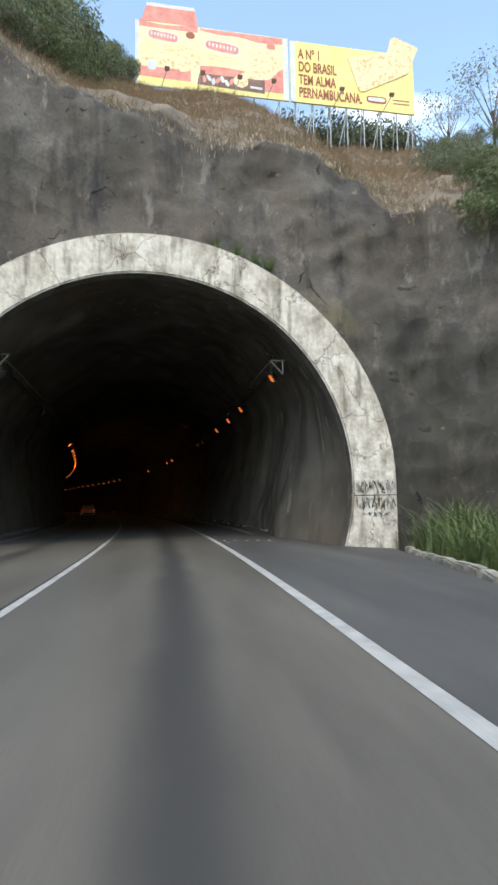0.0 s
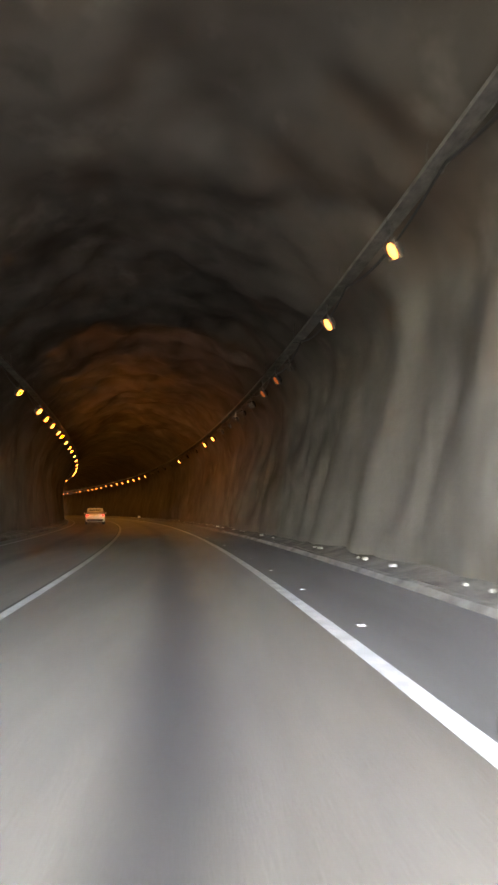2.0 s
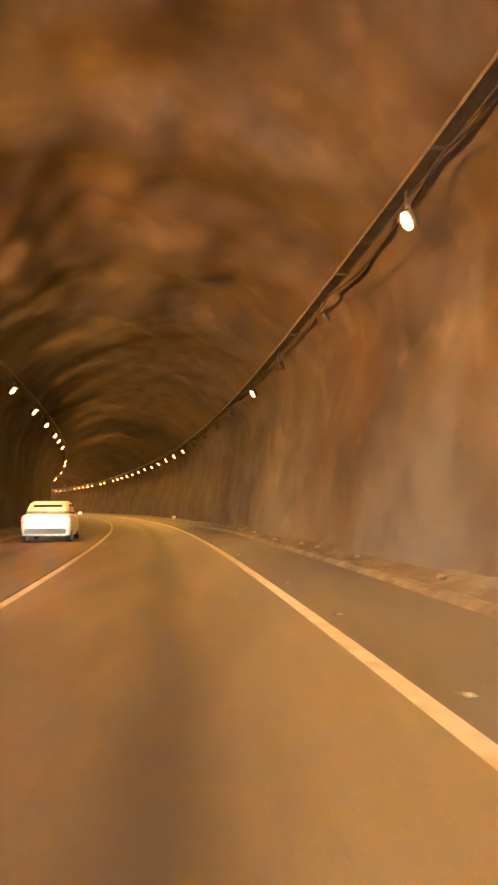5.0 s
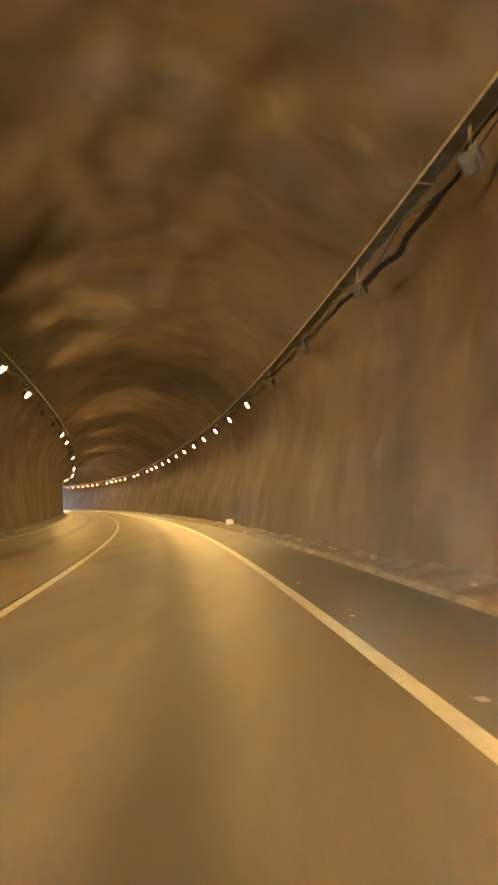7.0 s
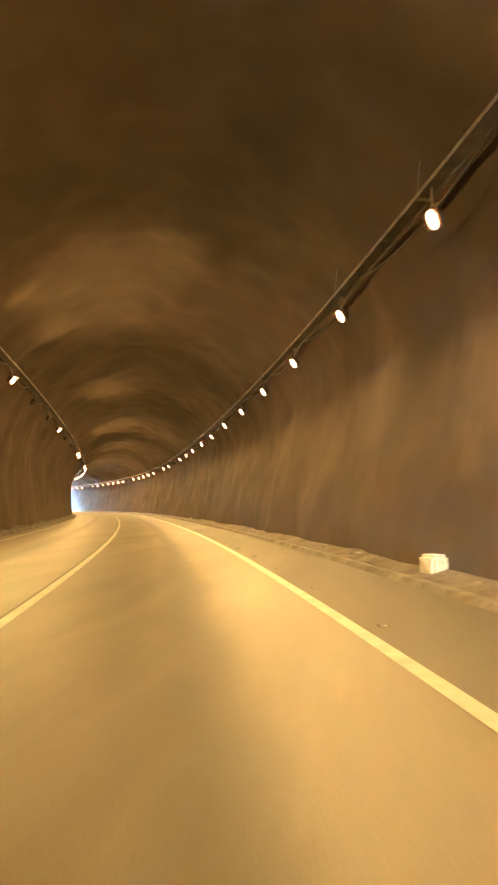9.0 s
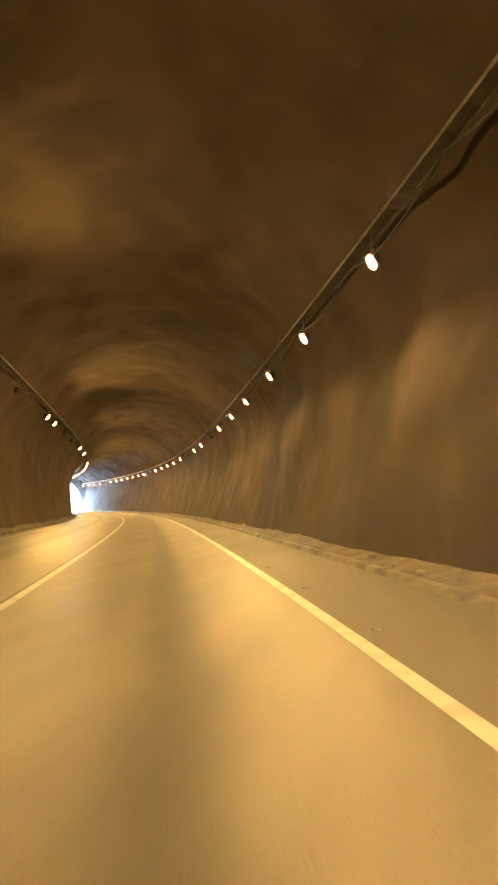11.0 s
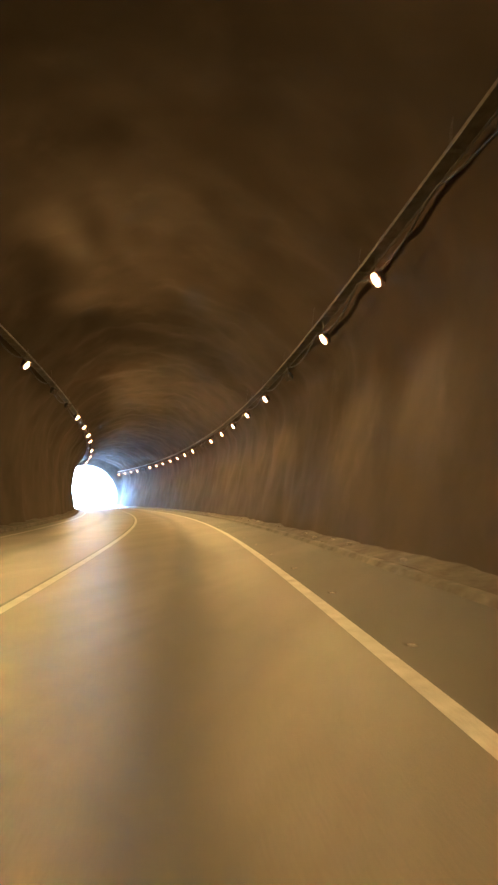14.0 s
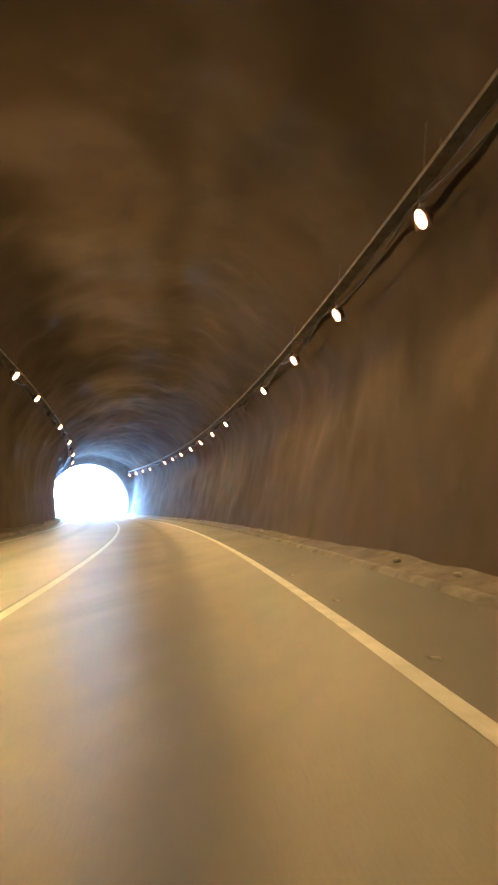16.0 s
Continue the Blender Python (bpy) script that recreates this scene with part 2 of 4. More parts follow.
    along.operation, along.inputs[1].default_value = "MULTIPLY_ADD", 70.0
    l.new(wide.outputs["Fac"], along.inputs[0])
    l.new(sep.outputs["Y"], along.inputs[2])
    past_middle = n.new("ShaderNodeMapRange")
    past_middle.inputs["From Min"].default_value, past_middle.inputs["From Max"].default_value = 115, 165
    l.new(along.outputs["Value"], past_middle.inputs["Value"])
    # and its patches are evened out there: haze put into the rock's colour
    haze_amount = n.new("ShaderNodeMath")
    haze_amount.operation, haze_amount.inputs[1].default_value = "MULTIPLY", 0.5
    l.new(past_middle.outputs["Result"], haze_amount.inputs[0])
    muted = n.new("ShaderNodeMix")
    muted.data_type = "RGBA"
    muted.inputs["B"].default_value = (0.09, 0.079, 0.068, 1)
    l.new(haze_amount.outputs["Value"], muted.inputs["Factor"])
    l.new(rock, muted.inputs["A"])
    rock = muted.outputs["Result"]
    tint = n.new("ShaderNodeMix")
    tint.data_type, tint.blend_type = "RGBA", "MULTIPLY"
    tint.inputs["B"].default_value = (0.78, 0.72, 0.64, 1)
    l.new(past_middle.outputs["Result"], tint.inputs["Factor"])
    l.new(rock, tint.inputs["A"])
    l.new(tint.outputs["Result"], p.inputs["Base Color"])
    return m


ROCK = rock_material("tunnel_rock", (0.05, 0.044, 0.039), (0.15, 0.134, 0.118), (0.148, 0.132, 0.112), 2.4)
def cliff_material():
    """Blasted cliff: ridged relief, rusty and pale beds, water streaks and one mossy seep above the portal."""
    m = material("cliff_rock", (0.055, 0.048, 0.042), (0.135, 0.119, 0.102), 0.45, 0.82, bump=0, detail=10, stretched=(1, 1, 0.6), grain=9, spread=(0.36, 0.66), second=(0.034, 0.032, 0.033), second_scale=1.5, second_at=(0.53, 0.7), flow=(1, 1, 0.07), mottle=0.5)
    n, l = m.node_tree.nodes, m.node_tree.links
    p = n["Principled BSDF"]
    colour = p.inputs["Base Color"].links[0].from_socket
    tc = n.new("ShaderNodeTexCoord")

    def layer(colour, paint, scale, stretch, low, high, amount, gate=None):
        mp = n.new("ShaderNodeMapping")
        mp.inputs["Scale"].default_value = stretch
        l.new(tc.outputs["Object"], mp.inputs["Vector"])
        w = n.new("ShaderNodeTexNoise")
        w.inputs["Scale"].default_value, w.inputs["Detail"].default_value, w.inputs["Roughness"].default_value = scale, 9, 0.65
        l.new(mp.outputs["Vector"], w.inputs["Vector"])
        r = n.new("ShaderNodeMapRange")
        r.inputs["From Min"].default_value, r.inputs["From Max"].default_value, r.inputs["To Max"].default_value = low, high, amount
        l.new(w.outputs["Fac"], r.inputs["Value"])
        f = r.outputs["Result"]
        if gate:
            d = n.new("ShaderNodeVectorMath")
            d.operation, d.inputs[1].default_value = "DISTANCE", gate[:3]
            l.new(tc.outputs["Object"], d.inputs[0])
            g = n.new("ShaderNodeMapRange")
            g.interpolation_type = "SMOOTHSTEP"
            g.inputs["From Min"].default_value, g.inputs["From Max"].default_value = gate[3], gate[3] * 0.25
            l.new(d.outputs["Value"], g.inputs["Value"])
            k = n.new("ShaderNodeMath")
            k.operation = "MULTIPLY"
            l.new(f, k.inputs[0])
            l.new(g.outputs["Result"], k.inputs[1])
            f = k.outputs["Value"]
        x = n.new("ShaderNodeMix")
        x.data_type = "RGBA"
        x.inputs["B"].default_value = (*paint, 1)
        l.new(f, x.inputs["Factor"])
        l.new(colour, x.inputs["A"])
        return x.outputs["Result"]

    colour = layer(colour, (0.105, 0.082, 0.06), 0.2, (1, 1, 0.6), 0.42, 0.62, 0.6)
    colour = layer(colour, (0.27, 0.245, 0.225), 1.6, (1, 1, 0.3), 0.6, 0.68, 0.5)
    colour = layer(colour, (0.03, 0.03, 0.026), 0.9, (1, 1, 0.5), 0.3, 0.5, 0.75, (9.0, 21.5, 4.0, 7.5))
    colour = layer(colour, (0.2, 0.165, 0.095), 2.4, (1, 1, 0.45), 0.42, 0.56, 0.7, (5.0, 21, 7.3, 1.9))
    colour = layer(colour, (0.016, 0.015, 0.014), 1.5, (0.7, 0.7, 1.5), 0.64, 0.68, 0.75)
    colour = layer(colour, (0.24, 0.215, 0.19), 2.4, (0.8, 0.8, 1.3), 0.66, 0.7, 0.5)
    # open joints that slant across the face
    tilt = n.new("ShaderNodeMapping")
    tilt.inputs["Rotation"].default_value, tilt.inputs["Scale"].default_value = (0, 0.6, 0), (1, 1, 0.45)
    l.new(tc.outputs["Object"], tilt.inputs["Vector"])
    wander = n.new("ShaderNodeTexNoise")
    wander.inputs["Scale"].default_value, wander.inputs["Detail"].default_value = 1.1, 6
    l.new(tc.outputs["Object"], wander.inputs["Vector"])
    bent = n.new("ShaderNodeMix")
    bent.data_type, bent.blend_type = "RGBA", "ADD"
    bent.inputs["Factor"].default_value = 1.0
    l.new(tilt.outputs["Vector"], bent.inputs["A"])
    l.new(wander.outputs["Color"], bent.inputs["B"])
    joint = n.new("ShaderNodeTexVoronoi")
    joint.feature = "DISTANCE_TO_EDGE"
    joint.inputs["Scale"].default_value = 0.5
    l.new(bent.outputs["Result"], joint.inputs["Vector"])
    width = n.new("ShaderNodeMath")
    width.operation, width.inputs[1].default_value = "MULTIPLY_ADD", 0.16
    width.inputs[2].default_value = -0.1
    l.new(wander.outputs["Fac"], width.inputs[0])
    gap = n.new("ShaderNodeMath")
    gap.operation = "SUBTRACT"
    l.new(joint.outputs["Distance"], gap.inputs[0])
    l.new(width.outputs["Value"], gap.inputs[1])
    depth = n.new("ShaderNodeMapRange")
    depth.interpolation_type = "SMOOTHSTEP"
    depth.inputs["From Min"].default_value, depth.inputs["From Max"].default_value, depth.inputs["To Min"].default_value = -0.006, 0.012, 0.35
    l.new(gap.outputs["Value"], depth.inputs["Value"])
    dark = n.new("ShaderNodeMix")
    dark.data_type = "RGBA"
    dark.inputs["A"].default_value = (0.028, 0.025, 0.022, 1)
    l.new(depth.outputs["Result"], dark.inputs["Factor"])
    l.new(colour, dark.inputs["B"])
    l.new(dark.outputs["Result"], p.inputs["Base Color"])
    ridge = n.new("ShaderNodeTexNoise")
    ridge.noise_type = "RIDGED_MULTIFRACTAL"
    ridge.inputs["Scale"].default_value, ridge.inputs["Detail"].default_value = 0.55, 9
    l.new(tc.outputs["Object"], ridge.inputs["Vector"])
    chips = n.new("ShaderNodeTexVoronoi")
    chips.inputs["Scale"].default_value = 1.3
    warp = n.new("ShaderNodeMix")
    warp.data_type, warp.blend_type = "RGBA", "ADD"
    warp.inputs["Factor"].default_value = 0.5
    l.new(tc.outputs["Object"], warp.inputs["A"])
    l.new(ridge.outputs["Fac"], warp.inputs["B"])
    l.new(warp.outputs["Result"], chips.inputs["Vector"])
    s = n.new("ShaderNodeMath")
    s.operation, s.inputs[1].default_value = "MULTIPLY_ADD", 0.5
    l.new(ridge.outputs["Fac"], s.inputs[0])
    chip = n.new("ShaderNodeMath")
    chip.operation, chip.inputs[1].default_value = "MULTIPLY", 0.3
    l.new(chips.outputs["Distance"], chip.inputs[0])
    l.new(chip.outputs["Value"], s.inputs[2])
    u = n.new("ShaderNodeBump")
    u.inputs["Strength"].default_value, u.inputs["Distance"].default_value = 0.95, 0.36
    deep = n.new("ShaderNodeMath")
    deep.operation, deep.inputs[1].default_value = "MULTIPLY_ADD", 0.35
    l.new(depth.outputs["Result"], deep.inputs[0])
    l.new(s.outputs["Value"], deep.inputs[2])
    l.new(deep.outputs["Value"], u.inputs["Height"])
    l.new(u.outputs["Normal"], p.inputs["Normal"])
    return m


CLIFF = cliff_material()
SOIL = material("dry_soil", (0.12, 0.096, 0.074), (0.26, 0.212, 0.165), 0.8, 0.95, bump=0.8, grain=14, second=(0.16, 0.13, 0.08), second_scale=0.15, second_at=(0.5, 0.7))
LAWN = material("verge_soil", (0.06, 0.07, 0.03), (0.16, 0.15, 0.09), 0.7, 0.95, bump=0.5, grain=14)
CONCRETE = material("portal_concrete", (0.3, 0.25, 0.195), (0.66, 0.6, 0.52), 1.9, 0.85, bump=0.6, depth=0.06, detail=10, stretched=(1, 1, 0.8), grain=7, spread=(0.3, 0.6), second=(0.17, 0.145, 0.11), second_scale=3.0, second_at=(0.5, 0.72), flow=(1.2, 1.2, 0.2), cracks=0.5)
DARK_CONCRETE = material("dark_concrete", (0.06, 0.056, 0.05), (0.17, 0.16, 0.145), 1.4, 0.9, bump=0.5, depth=0.06, detail=8, grain=8)
BLOCK = material("white_concrete", (0.55, 0.54, 0.51), (0.78, 0.77, 0.74), 3, 0.9, bump=0.4, grain=20)
STONE = material("pale_stone", (0.17, 0.16, 0.13), (0.38, 0.36, 0.315), 4, 0.9, bump=0.5, grain=30)
STEEL = material("galvanised_steel", (0.3, 0.3, 0.3), (0.5, 0.5, 0.49), 3, 0.5, 0.6, bump=0.05, grain=30)
RUBBER = material("black_cable", (0.02, 0.02, 0.02), (0.04, 0.04, 0.04), 5, 0.6, bump=0.05)
CASE = material("fixture_case", (0.035, 0.032, 0.03), (0.07, 0.063, 0.056), 6, 0.6, 0.0, bump=0.05)
GLASS_OFF = plain("unlit_glass", (0.055, 0.045, 0.035), 0.5)
TRAY = material("dusty_tray", (0.11, 0.104, 0.094), (0.21, 0.198, 0.178), 2.5, 0.7, 0.2, bump=0.1, grain=20)
GLASS_ON = plain("lit_sodium_glass", LENS_COLOUR, 0.2, 0, LAMP_GLOW)
GLASS_DIM = plain("failing_sodium_glass", LENS_COLOUR, 0.4, 0, 0.002)
LEAF = material("leaf_green", (0.075, 0.105, 0.045), (0.19, 0.225, 0.1), 1.5, 0.6, bump=0, grain=6)
LEAF_DULL = material("leaf_olive", (0.085, 0.1, 0.055), (0.19, 0.2, 0.115), 1.5, 0.65, bump=0, grain=6)
STRAW = material("dry_grass", (0.3, 0.215, 0.155), (0.62, 0.5, 0.37), 3.0, 0.85, bump=0, grain=5, second=(0.12, 0.13, 0.055), second_scale=0.35, second_at=(0.62, 0.74))
BLADE = material("green_blade", (0.05, 0.08, 0.024), (0.14, 0.185, 0.06), 2, 0.55, bump=0, grain=5)
BARK = material("bark", (0.08, 0.065, 0.05), (0.17, 0.14, 0.11), 5, 0.9, bump=0.5)
YELLOW = material("yellow_print", (0.88, 0.73, 0.25), (0.93, 0.79, 0.32), 0.4, 0.5, bump=0, grain=2)
CREAM = material("cream_print", (0.88, 0.76, 0.38), (0.93, 0.83, 0.5), 0.5, 0.5, bump=0, grain=2)
RED = material("red_print", (0.72, 0.24, 0.19), (0.8, 0.32, 0.25), 0.5, 0.5, bump=0, grain=2)
BROWN = material("brown_print", (0.2, 0.1, 0.075), (0.3, 0.16, 0.12), 0.8, 0.5, bump=0, grain=3)
BISCUIT = material("biscuit_print", (0.72, 0.47, 0.22), (0.9, 0.72, 0.44), 3.0, 0.6, bump=0.1, grain=5, spread=(0.35, 0.5))
WHITE_BOARD = material("board_back", (0.6, 0.6, 0.6), (0.75, 0.75, 0.73), 1, 0.6, bump=0.05)
INK = plain("black_paint", (0.015, 0.015, 0.016), 0.7)


# ---- plan: the road's line, bending left ----
STEP = 2.0
STATIONS = np.arange(-400.0, 801.0, STEP)
bends = np.interp(STATIONS, -20 + 20 * np.arange(len(BEND)), np.array(BEND) / 1000)
bends[STATIONS < -20] = 0.0005
turns = np.concatenate([[0], np.cumsum((bends[1:] + bends[:-1]) / 2 * STEP)])
turns -= np.interp(0, STATIONS, turns)
east = np.concatenate([[0], np.cumsum(-(np.sin(turns[1:]) + np.sin(turns[:-1])) / 2 * STEP)])
north = np.concatenate([[0], np.cumsum((np.cos(turns[1:]) + np.cos(turns[:-1])) / 2 * STEP)])
east -= np.interp(0, STATIONS, east)
north -= np.interp(0, STATIONS, north)


def at(s, l, z=0.0):
    """The place s metres along the road, l to the right of its line, z up."""
    a = float(np.interp(s, STATIONS, turns))
    return Vector((float(np.interp(s, STATIONS, east)) + l * math.cos(a), float(np.interp(s, STATIONS, north)) + l * math.sin(a), z))


def heading(s):
    return math.degrees(float(np.interp(s, STATIONS, turns)))


def stand(s, l, z=0.0, turn=0.0, rx=0.0, ry=0.0):
    """A pose on the road's line: local y runs along the road, x to the right."""
    p = at(s, l, z)
    return pose(p.x, p.y, p.z, rx, ry, heading(s) + turn)


# ---- mesh helpers ----
def mesh_of(name, verts, faces, mats, smooth=False, which=None):
    me = bpy.data.meshes.new(name)
    me.from_pydata([tuple(v) for v in verts], [], faces)
    for m in mats if isinstance(mats, (list, tuple)) else [mats]:
        me.materials.append(m)
    if which is not None:
        me.polygons.foreach_set("material_index", which)
    if smooth:
        me.polygons.foreach_set("use_smooth", [True] * len(me.polygons))
    me.update()
    return me


def part(name, bm, mat, parent, label=""):
    me = bpy.data.meshes.new(name)
    bm.to_mesh(me)
    bm.free()
    me.materials.append(mat)
    ob = new(name, me)
    ob.parent = parent
    return tagged(ob, label)


def thing(name, m, label, category, group="", kind=""):
    ob = new(name)
    ob.matrix_world = m
    ob.empty_display_size = 0.2
    return tagged(ob, label, category, group, kind)


def box(bm, x, y, z, w, d, h, m=None, bevel=0.0):
    """Adds a box centred at x, y with its foot at z."""
    r = bmesh.ops.create_cube(bm, size=1, matrix=(m or Matrix()) @ Matrix.LocRotScale((x, y, z + h / 2), None, (w, d, h)))
    if bevel:
        es = {e for v in r["verts"] for e in v.link_edges}
        bmesh.ops.bevel(bm, geom=list(es), offset=bevel, segments=2, affect="EDGES")
    return bm


def boxed(*a, **k):
    return box(bmesh.new(), *a, **k)


def rod(bm, a, b, r, sides=8, r2=None):
    a, b = Vector(a), Vector(b)
    d = b - a
    m = Matrix.Translation((a + b) / 2) @ d.to_track_quat("Z", "Y").to_matrix().to_4x4()
    bmesh.ops.create_cone(bm, cap_ends=True, segments=sides, radius1=r, radius2=r if r2 is None else r2, depth=d.length, matrix=m)
    return bm


def sweep(name, section, s0, s1, step, mat, smooth=False, caps=True, sag=None):
    """A closed section of (l, z) corners drawn along the road."""
    ss = np.arange(s0, s1 + 1e-6, step)
    k = len(section)
    verts, faces = [], []
    for s in ss:
        o = sag(s) if sag else 0
        verts += [at(s, l, z + o) for l, z in section]
    for i in range(len(ss) - 1):
        for j in range(k):
            a, b = i * k + j, i * k + (j + 1) % k
            faces.append((a, b, b + k, a + k))
    if caps:
        faces += [tuple(range(k))[::-1], tuple(range(len(verts) - k, len(verts)))]
    return mesh_of(name, verts, faces, mat, smooth)


def ribbon(name, cuts, s0, s1, step, mat, rough=0.0, grow=None):
    """An open strip with corners at cuts (l, z) along the road, UV in metres."""
    ss = np.arange(s0, s1 + 1e-6, step)
    k = len(cuts)
    verts, faces, uvs = [], [], []
    for s in ss:
        for l, z in cuts:
            w = rough * noise.noise((s * 0.9, l * 2.1, 3.3)) if rough else 0
            rise = grow(s) if grow else 1
            verts.append(at(s, l + w * 0.6, 0.006 + (z + w) * rise if rise < 1 else z + w))
    for i in range(len(ss) - 1):
        for j in range(k - 1):
            a = i * k + j
            faces.append((a, a + 1, a + 1 + k, a + k))
            uvs += [(cuts[j][0], ss[i]), (cuts[j + 1][0], ss[i]), (cuts[j + 1][0], ss[i + 1]), (cuts[j][0], ss[i + 1])]
    me = mesh_of(name, verts, faces, mat)
    layer = me.uv_layers.new(name="UVMap")
    layer.data.foreach_set("uv", [c for uv in uvs for c in uv])
    return me


def fractal(p, octaves=4):
    v, amp = 0.0, 1.0
    p = Vector(p)
    for _ in range(octaves):
        v += amp * noise.noise(p)
        p, amp = p * 2.03, amp * 0.5
    return v


# ---- sizes of the tunnel ----
MOUTH, END = 20.36, 305.0          # the portals' faces
MID, SPRING = -0.83, 1.85          # middle line and height of the arch's centre
R_IN, R_OUT = 6.61, 7.9          # portal ring
FAR_MID, FAR_R = -1.4, 5.8        # the far mouth is narrower
LINE_R, LINE_L, EDGE_L = 1.56, -2.04, -5.93
LEDGE_R, LEDGE_L = 3.45, -6.6

# ---- ground and road ----
tagged(new("ground", mesh_of("ground", [(-3000, -3000, -0.4), (3000, -3000, -0.4), (3000, 3000, -0.4), (-3000, 3000, -0.4)], [(0, 1, 2, 3)], LAWN)), "dry green-brown earth and grass around the road", "ground", kind="structure")
tagged(new("road", ribbon("road", [(LEDGE_L - 0.05, 0), (-4.1, 0), (LINE_L, 0), (-0.2, 0), (LINE_R + 0.075, 0)], -200, 500, 2, LANE)), "worn grey two-lane road with dark oil streaks in its lanes", "road", kind="structure")
tagged(new("road_shoulder", ribbon("road_shoulder", [(LINE_R + 0.075, 0), (2.6, 0), (LEDGE_R + 0.05, 0)], -200, 500, 2, SHOULDER)), "darker grey asphalt hard shoulder beside the lane", "shoulder", kind="structure")
for name, l, w in (("edge_line", LINE_R, 0.16), ("lane_line", LINE_L, 0.13), ("edge_line", EDGE_L, 0.13)):
    tagged(new(name, ribbon(name, [(l - w / 2, 0.005), (l + w / 2, 0.005)], -200, 500, 1, PAINT)), "solid white painted line on the road", "road marking", kind="structure")
tagged(new("tar_joint", ribbon("tar_joint", [(LINE_L - 0.115, 0.004), (LINE_L - 0.075, 0.004)], -200, 500, 1, TAR)), "dark tar joint along the lane line", "road joint", kind="structure")
# the apron widens and dips towards the portal
def apron_edge(s):
    k = min(1, max(0, (s - 8) / 12.4))
    if s > MOUTH - 0.2:
        inside = min(1, max(0, (s - MOUTH) / 5))
        return 5.75 - 1.3 * inside, -0.24 * (1 - inside) - 0.01
    return 4.4 + 2.6 * k, -0.24 * k - 0.01


def verge():
    verts, faces = [], []
    ss = np.arange(-200, MOUTH + 7, 1.0)
    for s in ss:
        verts += [at(s, LEDGE_R + 0.05, 0), at(s, *apron_edge(s))]
    for i in range(len(ss) - 1):
        faces.append((2 * i, 2 * i + 1, 2 * i + 3, 2 * i + 2))
    return mesh_of("shoulder_apron", verts, faces, SHOULDER)


tagged(new("shoulder_apron", verge()), "grey asphalt apron widening towards the tunnel mouth", "shoulder", kind="structure")
def settled(s):
    return min(1, max(0, (s - MOUTH - 5) / 5))


for side, kerb, top in (("right", [(LEDGE_R - 0.04, -0.03), (LEDGE_R + 0.03, 0.05), (LEDGE_R + 0.06, 0.085), (LEDGE_R + 0.2, 0.095)], [(LEDGE_R + 0.2, 0.093), (3.85, 0.13), (4.2, 0.22), (4.7, 0.5)]), ("left", [(LEDGE_L - 0.2, 0.16), (LEDGE_L - 0.04, 0.14), (LEDGE_L, 0.1), (LEDGE_L, -0.05)], [(-8.4, 0.7), (-7.6, 0.4), (LEDGE_L - 0.4, 0.2), (LEDGE_L - 0.2, 0.158)])):
    tagged(new("kerb_" + side, ribbon("kerb", kerb, MOUTH + 5, END - 1.0, 0.5, DUST, 0.014, settled)), "pale dusty concrete kerb along the tunnel's ledge", "kerb", kind="structure")
    tagged(new("ledge_" + side, ribbon("ledge", top, MOUTH + 5, END - 1.0, 0.5, GRIT, 0.04, settled)), "brown gritty ledge between the kerb and the rock wall", "ledge", kind="structure")


# ---- tunnel lining: blasted rock, wider than the portal ring ----
def tunnel_section(s, u):
    """u from 0 (right foot) to 1 (left foot): l, z of the rock face."""
    near = min(1.0, max(0.0, min((s - MOUTH - 0.8) / 3.5, (END - 0.8 - s) / 3.5)))
    near = near * near * (3 - 2 * near)
    a = math.radians(-20 + 220 * u)
    m0, r0 = (FAR_MID, FAR_R) if s > 160 else (MID, R_IN)
    mid, r, spring = m0 + (-0.9 - m0) * near, r0 + 0.02 + (7.1 - r0) * near, SPRING + (1.6 - SPRING) * near
    l, z = mid + r * math.cos(a), spring + r * math.sin(a) * (1 + 0.02 * near)
    # the sides stand nearly upright below the arch
    edge = 4.12 + 0.18 * max(z, 0) if l > mid else -7.15 - 0.1 * max(z, 0)
    past = abs(l - mid) - abs(edge - mid)
    soft = 0.35
    past = soft * math.log1p(math.exp(past / soft)) if past < 6 else past
    l -= math.copysign(past, l - mid) * near
    p = Vector((l * 1.1, s * 0.7, z * 0.75))
    warp = p + Vector((noise.noise(p * 0.7), noise.noise(p * 0.7 + Vector((9, 0, 0))), noise.noise(p * 0.7 + Vector((0, 9, 0))))) * 0.5
    w = 0.34 * fractal(p * 0.3, 3) - 0.42 * (noise.voronoi(warp * 0.34)[0][0] - 0.45) - 0.12 * (noise.voronoi(warp * 0.85)[0][0] - 0.45)
    w += 0.2 * (noise.voronoi(warp * 0.62 + Vector((4, 4, 4)))[0][1] - noise.voronoi(warp * 0.62 + Vector((4, 4, 4)))[0][0] - 0.3) + (0.06 if s < 60 else 0.03) * fractal(p * 2.2, 3)
    calm = (0.55 + 0.45 * min(1, max(0, (z - 2.5) / 4))) * (1 if s < 90 else max(0.7, 1 - (s - 90) / 100))
    w *= (0.06 + 0.94 * near) * calm
    # upright flutes left by the drill rounds on the side walls
    flute = noise.noise(Vector((s * 0.85 + 0.35 * z, z * 0.22, 11.0 if l > mid else 31.0))) + 0.5 * noise.noise(Vector((s * 2.1 + 0.4 * z, z * 0.5, 3.0)))
    w += (0.2 if s < 55 else max(0.03, 0.2 - (s - 55) * 0.006)) * flute * near * max(0.0, 1 - abs(z - 2.6) / 3.6)
    w = max(-0.4, min(0.65, w))
    return l + w * math.cos(a), z + w * math.sin(a)


